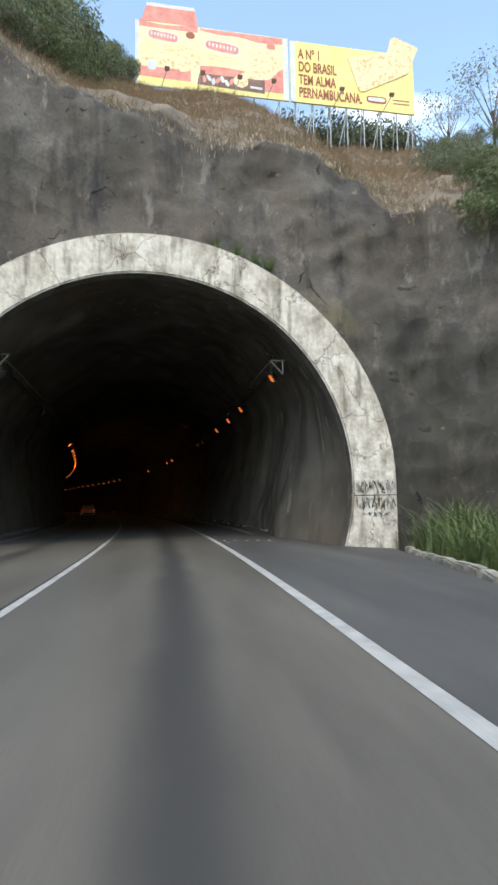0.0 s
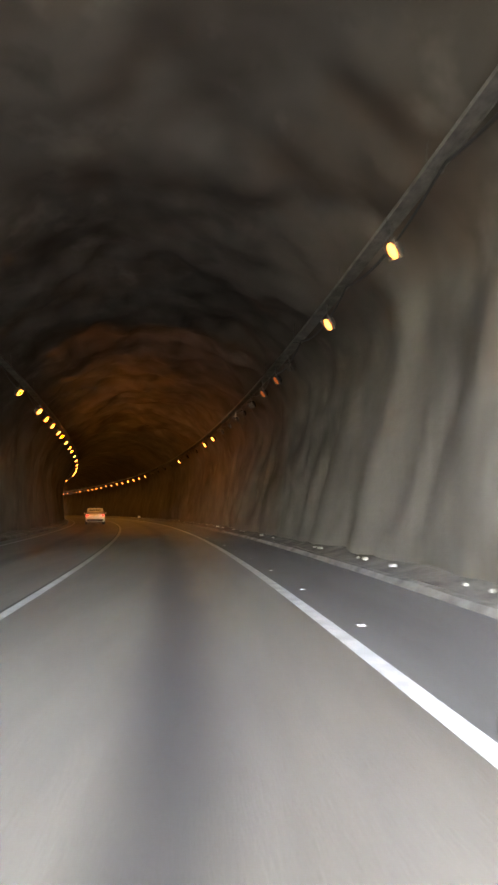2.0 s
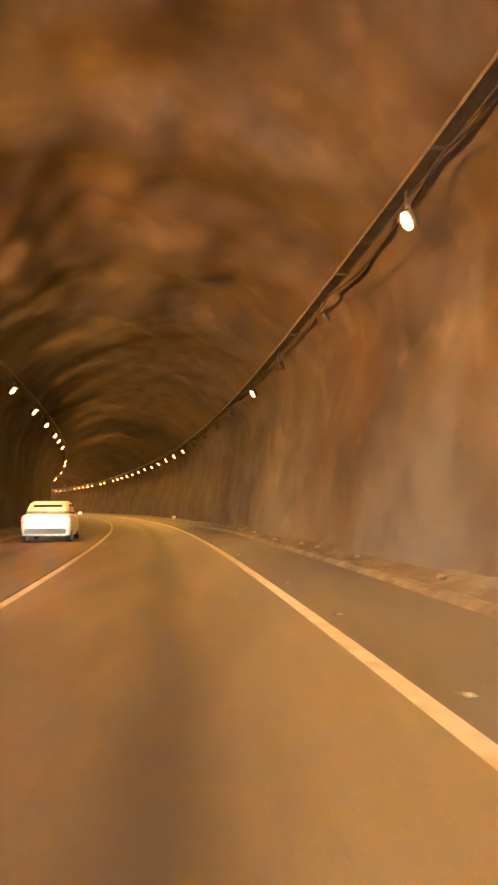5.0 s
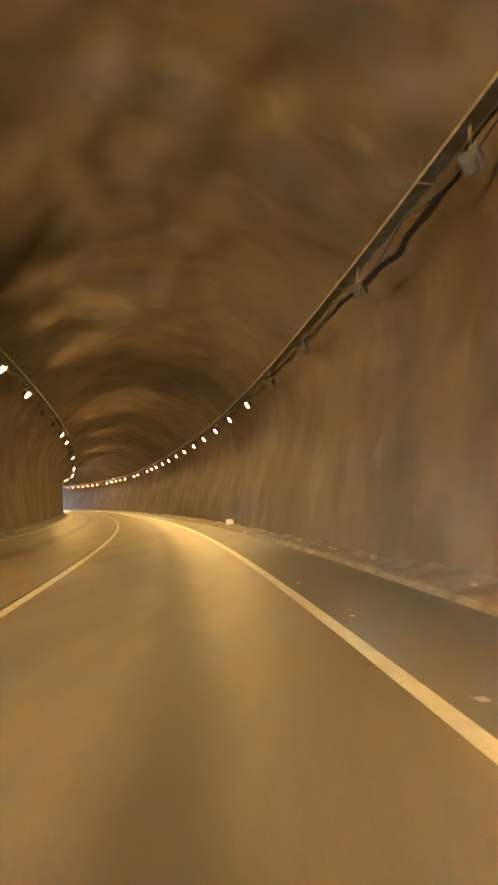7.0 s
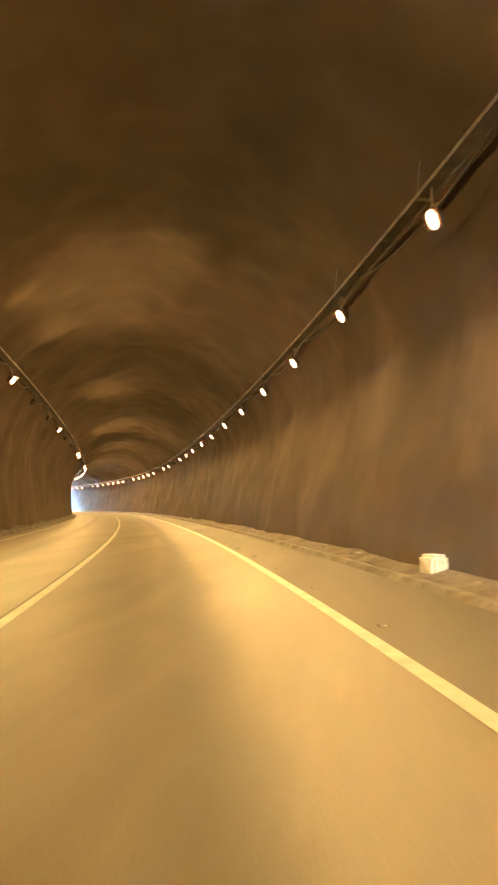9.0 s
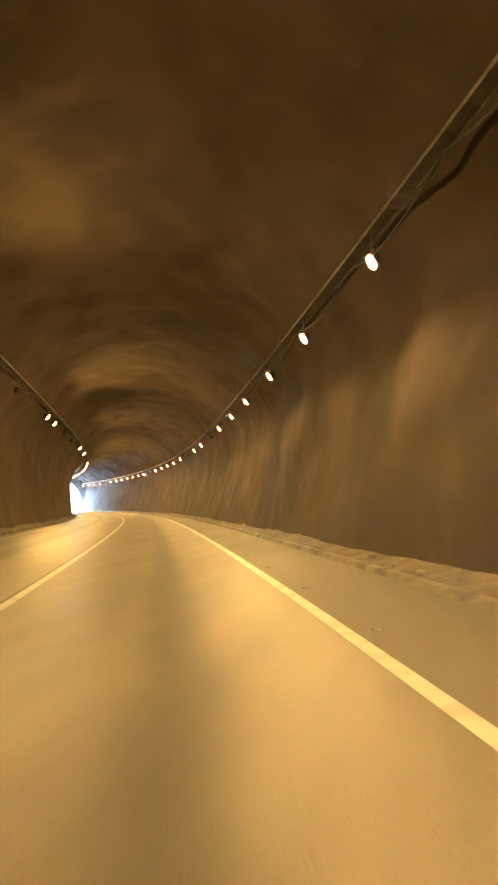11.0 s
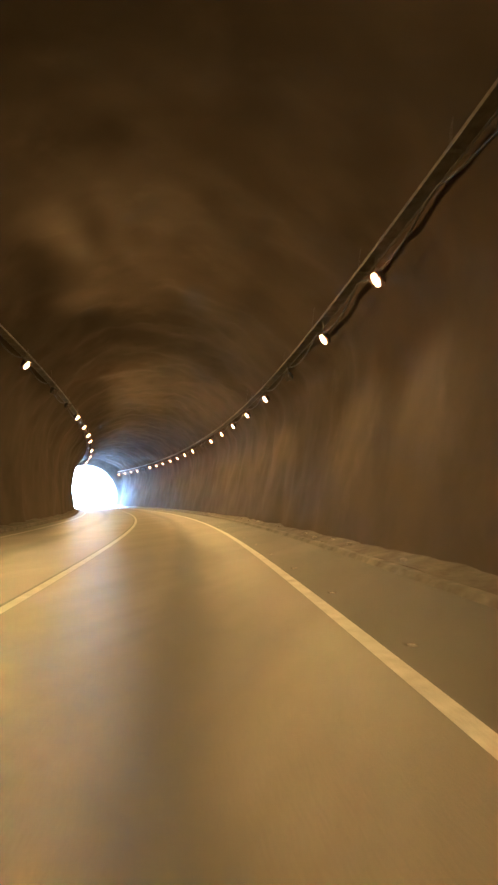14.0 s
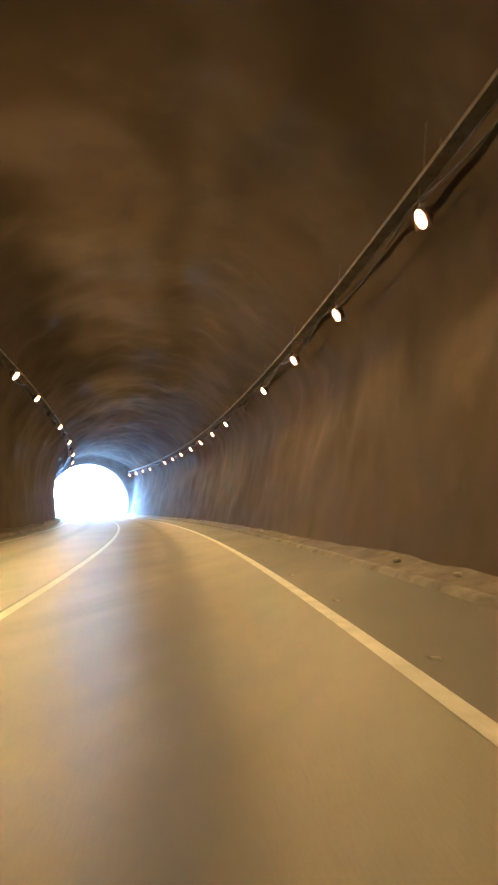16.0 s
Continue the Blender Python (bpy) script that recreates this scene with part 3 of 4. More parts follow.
def tunnel(u0, u1, k):
    """A strip of the vault from u0 to u1 in k steps, all along the tunnel."""
    ss = np.arange(MOUTH + 0.5, END - 0.45, 0.33)
    verts, faces = [], []
    for s in ss:
        for j in range(k + 1):
            verts.append(at(s, *tunnel_section(s, u0 + (u1 - u0) * j / k)))
    for i in range(len(ss) - 1):
        for j in range(k):
            a = i * (k + 1) + j
            faces.append((a, a + 1, a + k + 2, a + k + 1))
    return mesh_of("tunnel_wall", verts, faces, ROCK, True)


tagged(new("tunnel_wall_right", tunnel(0, 0.29, 29)), "rough grey-brown blasted rock wall, headlight wash painted pale low down", "tunnel wall", kind="structure")
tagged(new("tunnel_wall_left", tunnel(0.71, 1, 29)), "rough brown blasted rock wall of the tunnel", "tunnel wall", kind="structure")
tagged(new("tunnel_ceiling", tunnel(0.29, 0.71, 42)), "dark blasted rock vault over the road", "tunnel ceiling", kind="structure")


# ---- hill over the tunnel ----
CREST_L = [-80, -30, -9, -6, -3.4, -1.25, 0, 2, 4, 5.6, 7.4, 10.5, 16, 30, 80]
CREST_Z = [26, 23, 20.2, 17.9, 15.7, 15.1, 14.8, 14.6, 14.7, 14.4, 13.2, 10.9, 10.4, 13, 18]


def hill_place(l, up, mirrored=False):
    """A place on the hill's skin: up metres along it from the foot."""
    crest = float(np.interp(l, CREST_L, CREST_Z))
    wide = max(0.0, abs(l - MID) - 9.5)
    cut = 60 * (1 - math.exp(-wide / 48))
    over = up - crest
    steep = float(np.interp(l, [-5, 0, 4, 8, 12, 20, 26, 40], [31, 31, 28, 24, 20.5, 20.5, 23, 28]))
    gentle = (31 - steep) * 1.15
    if over <= 0:
        f = max(0, up) / crest
        s, z = MOUTH + 0.45 + 2.1 * f ** 1.6, up
    else:
        first, then = min(over, steep), min(max(0, over - steep), gentle)
        rest = max(0, over - steep - gentle)
        climb = float(np.interp(l, [-4, 0, 8, 14, 24], [0.54, 0.55, 0.585, 0.62, 0.62]))
        z = crest + climb * first + 0.47 * then + 0.04 * rest
        s = MOUTH + 2.55 + 0.77 * first + 0.86 * then + rest
        cut *= max(0.0, 1 - over / 16)
    s -= cut
    half = (MOUTH + END) / 2
    s = min(s, half)
    return (MOUTH + END - s if mirrored else s), l, z


def hill(mirrored):
    verts, faces, which = [], [], []
    na = 150 if mirrored else 230
    qs = np.concatenate([np.arange(0, 14, 0.4 if mirrored else 0.22), 14 + np.cumsum(np.linspace(0.4, 6.5, 46))])
    for i in range(na + 1):
        u = i / na
        a = math.pi * u
        if u < 0.06 or u > 0.94:
            k = (u if u < 0.5 else 1 - u) / 0.06
            l0, z0 = MID + math.copysign(R_OUT - 0.25, 0.5 - u), -0.7 + (0.7 + SPRING) * k
        else:
            a2 = math.pi * (u - 0.06) / 0.88
            l0, z0 = MID + (R_OUT - 0.25) * math.cos(a2), SPRING + (R_OUT - 0.25) * math.sin(a2)
        for q in qs:
            l, up = l0 + q * math.cos(a), z0 + q * math.sin(a)
            s, l, z = hill_place(l, up, mirrored)
            p = at(s, l, z)
            fade = min(1, q / 2.5)
            w = fade * (0.85 * fractal(p * 0.14, 3) + 0.2 * fractal(p * 0.75 + Vector((3, 9, 1)), 3) - 0.4 * (noise.voronoi(Vector((p.x * 0.4, p.y * 0.4, p.z * 0.24)) + 0.4 * Vector((noise.noise(p * 0.5), 0, noise.noise(p * 0.5 + Vector((5, 5, 5))))))[0][0] - 0.4) - 0.22 * (noise.voronoi(p * 1.1)[0][0] - 0.4))
            # fissures that run slantwise down the face
            q2 = Vector((p.x * 0.5 - p.z * 0.22, p.y * 0.4, p.z * 0.34 + p.x * 0.12))
            w += fade * (0.55 * abs(fractal(q2 * 0.75 + Vector((7, 1, 2)), 4)) - 0.2) * (1.0 if l > 5 else 0.55)
            back = 1 if mirrored else -1
            s += w * back * (0.9 if up < 18 else 0.3)
            z += w * (0.15 if up < 12 else 0.6)
            verts.append(at(s, l, z))
    k = len(qs)
    for i in range(na):
        for j in range(k - 1):
            a = i * k + j
            f = (a, a + k, a + k + 1, a + 1)
            faces.append(f if mirrored else f[::-1])
            c = sum((verts[v] for v in f), Vector()) / 4
            u = math.pi * (i + 0.5) / na
            l = MID + qs[j] * math.cos(u) + R_OUT * math.cos(u)
            up = SPRING * 0.5 + (qs[j] + R_OUT) * math.sin(u)
            which.append(1 if up > float(np.interp(l, CREST_L, CREST_Z)) + 0.8 * fractal(c * 0.5, 3) else 0)
    return mesh_of("hillside", verts, faces, [CLIFF, SOIL], True, which)


for flag, words in ((False, "dark stained rock cliff rising to a dry grassy slope"), (True, "rock cliff and slope around the far tunnel mouth")):
    tagged(new("hillside", hill(flag)), words, "hillside", kind="structure")


# ---- portal rings ----
def portal(s0, s1, mid=MID, r=R_IN):
    """Horseshoe ring between the inner circle and an outer arch on straight legs."""
    n = 72
    low = -0.5
    a0 = math.asin((low - SPRING) / r)
    inner, outer = [], []
    for i in range(n + 1):
        a = a0 + (math.pi - 2 * a0) * i / n
        inner.append((mid + r * math.cos(a), SPRING + r * math.sin(a)))
        b = a0 + (math.pi - 2 * a0) * i / n
        if math.sin(b) < 0:
            outer.append((MID + math.copysign(R_OUT + 0.16, math.cos(b)), SPRING + (SPRING - low) * math.sin(b) / abs(math.sin(a0))))
        else:
            outer.append((MID + (R_OUT + 0.16 * math.cos(b) ** 4) * math.cos(b), SPRING + R_OUT * math.sin(b)))
    verts, faces = [], []
    for i in range(n + 1):
        for s in (s0, s1):
            verts += [at(s, *inner[i]), at(s, *outer[i])]
    for i in range(n):
        a, b = 4 * i, 4 * i + 4
        faces += [(a, a + 1, b + 1, b), (a + 2, b + 2, b + 3, a + 3), (a, b, b + 2, a + 2), (a + 1, a + 3, b + 3, b + 1)]
    faces += [(0, 2, 3, 1), (4 * n, 4 * n + 1, 4 * n + 3, 4 * n + 2)]
    me = mesh_of("portal_ring", verts, faces, [CONCRETE, DARK_CONCRETE])
    bm = bmesh.new()
    bm.from_mesh(me)
    bmesh.ops.recalc_face_normals(bm, faces=bm.faces[:])
    es = [e for e in bm.edges if len(e.link_faces) == 2 and e.calc_face_angle(0) > 1.0]
    bmesh.ops.bevel(bm, geom=es, offset=0.05, segments=2, affect="EDGES")
    # faces turned in towards the arch take the darker concrete
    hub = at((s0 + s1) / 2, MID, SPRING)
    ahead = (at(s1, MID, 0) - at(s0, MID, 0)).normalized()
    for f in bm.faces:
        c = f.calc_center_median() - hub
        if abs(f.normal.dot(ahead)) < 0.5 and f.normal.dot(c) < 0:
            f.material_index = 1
    bm.to_mesh(me)
    bm.free()
    return me


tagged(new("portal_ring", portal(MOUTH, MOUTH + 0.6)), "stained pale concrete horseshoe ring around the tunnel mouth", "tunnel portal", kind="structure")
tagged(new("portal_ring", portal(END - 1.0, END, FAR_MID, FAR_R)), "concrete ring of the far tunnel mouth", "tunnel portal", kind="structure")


# ---- unseen slope added beyond the far mouth to block sky light ----
def rise():
    verts, faces = [], []
    n, m = 60, 14
    for i in range(n + 1):
        for j in range(m + 1):
            l, up = -220 + 440 * i / n, j / m
            p = at(END, 0, 0)
            a = radians(heading(END) + 14)
            away = 105 + 150 * up - 0.0016 * l * l
            q = Vector((p.x - math.sin(a) * away + math.cos(a) * l, p.y + math.cos(a) * away + math.sin(a) * l, -1 + 62 * math.sin(up * math.pi / 2)))
            q.z += 5 * fractal(q * 0.05, 4) * min(1, up * 4)
            verts.append(q)
    for i in range(n):
        for j in range(m):
            a = i * (m + 1) + j
            faces.append((a, a + m + 1, a + m + 2, a + 1))
    return mesh_of("sky_block_slope", verts, faces, SOIL, True)


tagged(new("sky_block_slope", rise()), "added unseen slope that blocks sky light outside the far mouth", "hillside", kind="structure")


# ---- lamps along both walls ----
LAMP_R, LAMP_RZ, LAMP_L, LAMP_LZ = 3.91, 5.85, -5.77, 5.96
TRAY_R, TRAY_L, TRAY_UP = 3.8, -5.66, 0.52


def sodium_bulb(share, spread, blend, green=LAMP_COLOUR[1], blue=LAMP_COLOUR[2]):
    b = bpy.data.lights.new("sodium_bulb", "SPOT")
    b.energy, b.color, b.spot_size, b.spot_blend, b.shadow_soft_size = LAMP_WATTS * share, (1, green, blue), radians(spread), blend, 0.06
    return b


# worn bulbs by the entrance, a bright bank thrown across the vault, then lamps turned down to the road
AIMS = {
    "worn": (sodium_bulb(0.3, 178, 0.6), (0.6, -0.06, -0.3)),
    "bank": (sodium_bulb(3.1, 142, 0.5, 0.36, 0.052), (0.62, 0.78, 0.03)),
    "side": (sodium_bulb(1.8, 165, 0.6), (0.85, 0.4, -0.15)),
    "road": (sodium_bulb(1.65, 180, 0.85), (0.56, -0.06, -0.54)),
    "cross": (sodium_bulb(2.1, 178, 0.5), (0.9, -0.06, -0.4)),
}


def lamp(lit, side, kind="road"):
    """A floodlight under its bracket; local x to the right of the road, y along it. Faces the road and the traffic."""
    t = thing("tunnel_lamp", Matrix(), "lit orange sodium floodlight under the cable tray" if lit else "failing dim orange sodium floodlight under the cable tray" if kind == "failing" else "unlit dusty floodlight hanging under the cable tray", "lamp", "lamps along the tunnel walls")
    way = Vector((-0.62 * side, -0.42, -0.66)).normalized()
    m = way.to_track_quat("-Z", "Y").to_matrix().to_4x4()
    bm = bmesh.new()
    r = bmesh.ops.create_cone(bm, cap_ends=True, segments=4, radius1=0.235, radius2=0.14, depth=0.2, matrix=m @ Matrix.Translation((0, 0, 0.1)) @ Matrix.Rotation(math.pi / 4, 4, "Z"))
    bmesh.ops.bevel(bm, geom=bm.edges[:], offset=0.012, segments=1, affect="EDGES")
    part("housing", bm, CASE, t)
    bm = bmesh.new()
    bmesh.ops.create_cone(bm, cap_ends=True, segments=16, radius1=0.12, radius2=0.14, depth=0.016, matrix=m @ Matrix.Translation((0, 0, -0.008)) @ Matrix.Diagonal((0.6, 1.15, 1, 1)))
    failing = kind == "failing"
    part("lens", bm, GLASS_ON if lit else GLASS_DIM if failing else GLASS_OFF, t, "glowing orange glass" if lit else "faintly glowing orange glass" if failing else "dull glass")
    if lit:
        data, (across, ahead, up) = AIMS[kind]
        bulb = new("bulb", data)
        bulb.parent = t
        bulb.matrix_local = Matrix.Translation(way * 0.06) @ Vector((-across * side, ahead, up)).to_track_quat("-Z", "Y").to_matrix().to_4x4()
    bm = bmesh.new()
    for y in (-0.15, 0.15):
        rod(bm, (0, y, 0), (0, y, 0.2), 0.012, 6)
    rod(bm, (0, -0.16, 0.2), (0, 0.16, 0.2), 0.014, 6)
    rod(bm, (0, 0, 0.2), (0, 0, TRAY_UP + 0.02), 0.016, 6)
    part("bracket", bm, TRAY, t)
    return t


LIT_R = [24, 32, 36.4, 41.2, 68.5, 72.6, 89.3, 117.9, 123.4, 128.9, 134.3, 139.8, 145.5, 151.3, 157.3, 162.9, 168.95, 174.1, 179.7, 191, 196.2, 207.6, 213.45, 218.9, 224, 229.6, 240.5, 245.9, 251.4, 256.8, 262.5, 268, 273.4, 284.3, 289.8, 295.2, 300.6]
FAILING = (48.5, 51.3)
DARK_R = [46.2, 48.5, 51.3, 54.2, 56.9, 59.2, 62, 64.8, 78.3, 84, 95.9, 101.3, 106.9, 112.4, 185.2, 202.1, 234.9, 278.9]
LIT_L = [52.5, 57.8, 60.5, 63.4, 66.8, 68.9, 72.8, 76.7, 79.8, 84.8, 90.3, 96.5, 101.9, 107.8, 111.5, 117, 133.9, 139.3, 156, 175.8, 178.7, 195.9, 201.6, 216.9, 222.2, 227.9, 233.1, 243.6, 253.1, 264.6, 275.6, 286.7, 297]
DARK_L = [24.2, 34.6, 41, 46.7, 122.9, 128.1, 144.9, 150.7, 161.7, 167.5, 184.8, 189.3, 207.4, 212.1, 238.4, 248.3, 258.8, 269.9, 281.4]


def hung(s, l):
    """The left row hangs a little further in towards the far end."""
    return l + (0.32 * min(1, max(0, (s - 185) / 25)) if l < 0 else 0)


for side, l, z, lit, dark in ((1, LAMP_R, LAMP_RZ, LIT_R, DARK_R), (-1, LAMP_L, LAMP_LZ, LIT_L, DARK_L)):
    for glowing, places in ((True, lit), (False, dark)):
        models = {}
        for s in places:
            kind = "worn" if s < 45 else "road" if side > 0 else "cross" if s > 135 else "bank" if s < 82 else "side"
            if s in FAILING and side > 0:
                kind = "failing"
            if kind in models:
                copy_thing(models[kind], stand(s, hung(s, l), z))
            else:
                models[kind] = lamp(glowing, side, kind)
                models[kind].matrix_world = stand(s, hung(s, l), z)

# ---- cable trays with hangers and slack cables ----
for side, l, z in ((1, TRAY_R, LAMP_RZ + TRAY_UP), (-1, TRAY_L, LAMP_LZ + TRAY_UP)):
    tray = thing("cable_tray", Matrix(), "dusty galvanised cable tray hung along the rock vault", "cable tray")
    for dl in (0, 0.26 * side):
        ob = new("rail", sweep("rail", [(l + dl - 0.015, z), (l + dl + 0.015, z), (l + dl + 0.015, z + 0.075), (l + dl - 0.015, z + 0.075)], 23.6, 302.5, 1.5, TRAY))
        ob.parent = tray
    a, b = sorted((l + 0.02 * side, l + 0.24 * side))
    ob = new("tray_floor", sweep("tray_floor", [(a, z + 0.01), (b, z + 0.01), (b, z + 0.016), (a, z + 0.016)], 23.6, 302.5, 1.5, TRAY))
    ob.parent = tray
    for c in range(3):
        lc, r = l + (0.06 + 0.07 * c) * side, 0.022
        ob = new("cable", sweep("cable", [(lc + r * math.cos(k * math.pi / 3), z + 0.045 + r * math.sin(k * math.pi / 3)) for k in range(6)], 23.6, 302.5, 1.5, RUBBER, True))
        ob.parent = tray
    lc, r = l + 0.15 * side, 0.026
    ob = new("slack_cable", sweep("slack_cable", [(lc + r * math.cos(k * math.pi / 3), z + r * math.sin(k * math.pi / 3)) for k in range(6)], 23.6, 302.5, 0.5, RUBBER, True, sag=lambda s: -0.05 - 0.34 * abs(math.sin(s * math.pi / 5.5 + 0.7 * math.sin(s * 0.13))) ** 0.8))
    ob.parent = tray
    hanger = None
    for k in range(53):
        s = 24 + 5.25 * k
        top = max((tunnel_section(s, u)[1] for u in np.linspace(0.1, 0.9, 41) if abs(tunnel_section(s, u)[0] - (l + 0.17 * side)) < 0.45), default=7.0)
        bm = bmesh.new()
        for dl in (0, 0.26 * side):
            rod(bm, (dl, 0, 0.02), (dl + 0.1 * side, 0, top - z + 0.12), 0.006, 5)
        rod(bm, (-0.03 * side, 0, -0.01), (0.29 * side, 0, -0.01), 0.018, 5)
        ob = part("hanger", bm, TRAY, tray)
        ob.matrix_world = stand(s, l, z)
# triangular end bracket of each tray
for side, l, z in ((1, TRAY_R, LAMP_RZ + TRAY_UP), (-1, TRAY_L + 0.3, LAMP_LZ + TRAY_UP)):
    t = thing("tray_bracket", stand(23.5, l, z), "triangular steel end bracket of the cable tray", "bracket")
    bm = bmesh.new()
    w = 0.45 * side
    rod(bm, (0, 0, 0.05), (w, 0, 0.05), 0.032, 6)
    rod(bm, (w, 0, 0.07), (w, 0, -0.45), 0.032, 6)
    rod(bm, (0, 0, 0.05), (w, 0, -0.45), 0.032, 6)
    part("frame", bm, STEEL, t)
    bm = bmesh.new()
    rod(bm, (w, 0, 0.05), (w + 0.9 * side, 0, 0.2), 0.02, 6)
    part("wall_arm", bm, STEEL, t)

# ---- raised studs beside the edge line ----
stud = thing("road_stud", stand(21.2, 1.88, 0.002), "small pale raised road stud with a reflector", "road stud", "studs beside the edge line")
bm = boxed(0, 0, 0, 0.11, 0.09, 0.018)
for v in bm.verts:
    if v.co.z > 0.01:
        v.co.x *= 0.8
        v.co.y *= 0.5
part("body", bm, DUST, stud)
part("reflector", boxed(0, -0.038, 0.006, 0.07, 0.012, 0.008), PAINT, stud, "white reflector")
for k in range(1, 88):
    copy_thing(stud, stand(21.2 - 1.8 + 3.15 * k, 1.88, 0.002, turn=2 * math.sin(k * 7.1)))
for k in range(5):
    copy_thing(stud, stand(22.4 - 0.12 * k, 1.88 + 0.36 * k, 0.002, turn=8 * math.sin(k * 3.3)))


# ---- billboards on the hill: two boards on one row of posts ----
BOARD_S, BOARD_Z = 50.3, 34.4
board_pose = stand(BOARD_S, 0, BOARD_Z)


def slab(points, y, thick):
    """A flat shape from (x, z) corners, thick metres deep behind y."""
    bm = bmesh.new()
    vs = [bm.verts.new((x, y, z)) for x, z in points]
    f = bm.faces.new(vs)
    r = bmesh.ops.extrude_face_region(bm, geom=[f])
    bmesh.ops.translate(bm, verts=[v for v in r["geom"] if isinstance(v, bmesh.types.BMVert)], vec=(0, thick, 0))
    bmesh.ops.recalc_face_normals(bm, faces=bm.faces[:])
    return bm


def oval(x, z, w, h, n=20, power=1.0, turn=0.0):
    pts = []
    for k in range(n):
        a = 2 * math.pi * k / n
        u, v = math.copysign(abs(math.cos(a)) ** power, math.cos(a)) * w / 2, math.copysign(abs(math.sin(a)) ** power, math.sin(a)) * h / 2
        pts.append((x + u * math.cos(turn) - v * math.sin(turn), z + u * math.sin(turn) + v * math.cos(turn)))
    return pts


def wave(x0, x1, z, h, swing, n=14):
    top = [(x0 + (x1 - x0) * k / n, z + swing * math.sin(3.6 * k / n)) for k in range(n + 1)]
    return top + [(x1, z - h), (x0, z - h)]


def lettering(words, x, z, size, squeeze, parent):
    cu = bpy.data.curves.new("lettering", "FONT")
    cu.body, cu.size, cu.extrude, cu.offset = words, size, 0.004, 0.024
    ob = new("lettering", cu)
    me = bpy.data.meshes.new_from_object(ob.evaluated_get(bpy.context.evaluated_depsgraph_get()))
    bpy.data.objects.remove(ob)
    me.transform(Matrix.Translation((x, -0.075, z)) @ Matrix.Rotation(math.pi / 2, 4, "X") @ Matrix.Diagonal((squeeze, 1, 1, 1)))
    me.materials.clear()
    me.materials.append(BROWN_RED)
    ob = new("lettering", me)
    ob.parent = parent
    return tagged(ob, "dark red words on yellow")


BROWN_RED = plain("dark_red_print", (0.36, 0.1, 0.05), 0.5)


def posts(board, xs, drop):
    for k, x in enumerate(xs):
        part("post", rod(bmesh.new(), (x, 0.25, -drop(x)), (x, 0.25, 0.3), 0.055, 8), STEEL, board)
        part("post", rod(bmesh.new(), (x, 2.0, -drop(x)), (x, 0.3, 1.8), 0.03, 6), STEEL, board)
        if k % 2 == 0 and k + 1 < len(xs):
            part("brace", rod(bmesh.new(), (x, 0.3, -drop(x) + 0.5), (xs[k + 1], 0.3, -0.15), 0.045, 6), STEEL, board)


def floodlights(board, xs):
    for x in xs:
        bm = bmesh.new()
        rod(bm, (x - 0.35, 0, 0.0), (x, -1.1, 0.75), 0.03, 6)
        arm = part("lamp_arm", bm, STEEL, board)
        bm = boxed(0, 0, -0.2, 0.38, 0.24, 0.34, Matrix.Translation((x, -1.15, 0.85)) @ Matrix.Rotation(0.6, 4, "X"), 0.03)
        part("floodlight", bm, BROWN, board, "small dark floodlight")


a = thing("billboard", board_pose, "yellow and red biscuit advertising billboard with a raised carton top", "billboard", "billboards on the hill")
part("panel", slab([(-0.8, 0), (11.75, 0), (11.75, 5.45), (-0.8, 5.45)], -0.04, 0.2), CREAM, a)
part("carton_top", slab([(-0.35, 5.45), (4.25, 5.45), (4.0, 6.75), (0.05, 6.75)], -0.06, 0.22), RED, a, "red carton top standing above the panel")
part("carton_rim", slab([(0.05, 6.76), (4.0, 6.76), (3.95, 7.05), (0.1, 7.05)], -0.06, 0.2), WHITE_BOARD, a)
part("panel_edge", slab([(-0.8, 0), (-0.62, 0), (-0.5, 5.45), (-0.8, 5.45)], -0.05, 0.01), WHITE_BOARD, a, "white strip")
part("panel_edge", slab([(11.35, 0.1), (11.75, 0.1), (11.75, 5.3), (11.35, 5.3)], -0.05, 0.01), WHITE_BOARD, a, "white strip")
# the carton's face
part("picture", slab(wave(-0.5, 4.2, 5.5, 0.55, -0.22), -0.046, 0.006), RED, a)
part("picture", slab(wave(-0.5, 3.6, 1.75, 1.15, 0.28), -0.046, 0.006), RED, a)
part("picture", slab([(-0.5, 0.1), (11.3, 0.1), (11.3, 0.5), (-0.5, 0.75)], -0.048, 0.006), YELLOW, a)
part("picture", slab(wave(-0.35, 3.0, 2.3, 0.7, 0.16), -0.05, 0.006), BISCUIT, a, "biscuit picture")
part("picture", slab(oval(0.5, 1.75, 0.75, 0.8, 16, 0.7), -0.054, 0.006), WHITE_BOARD, a)
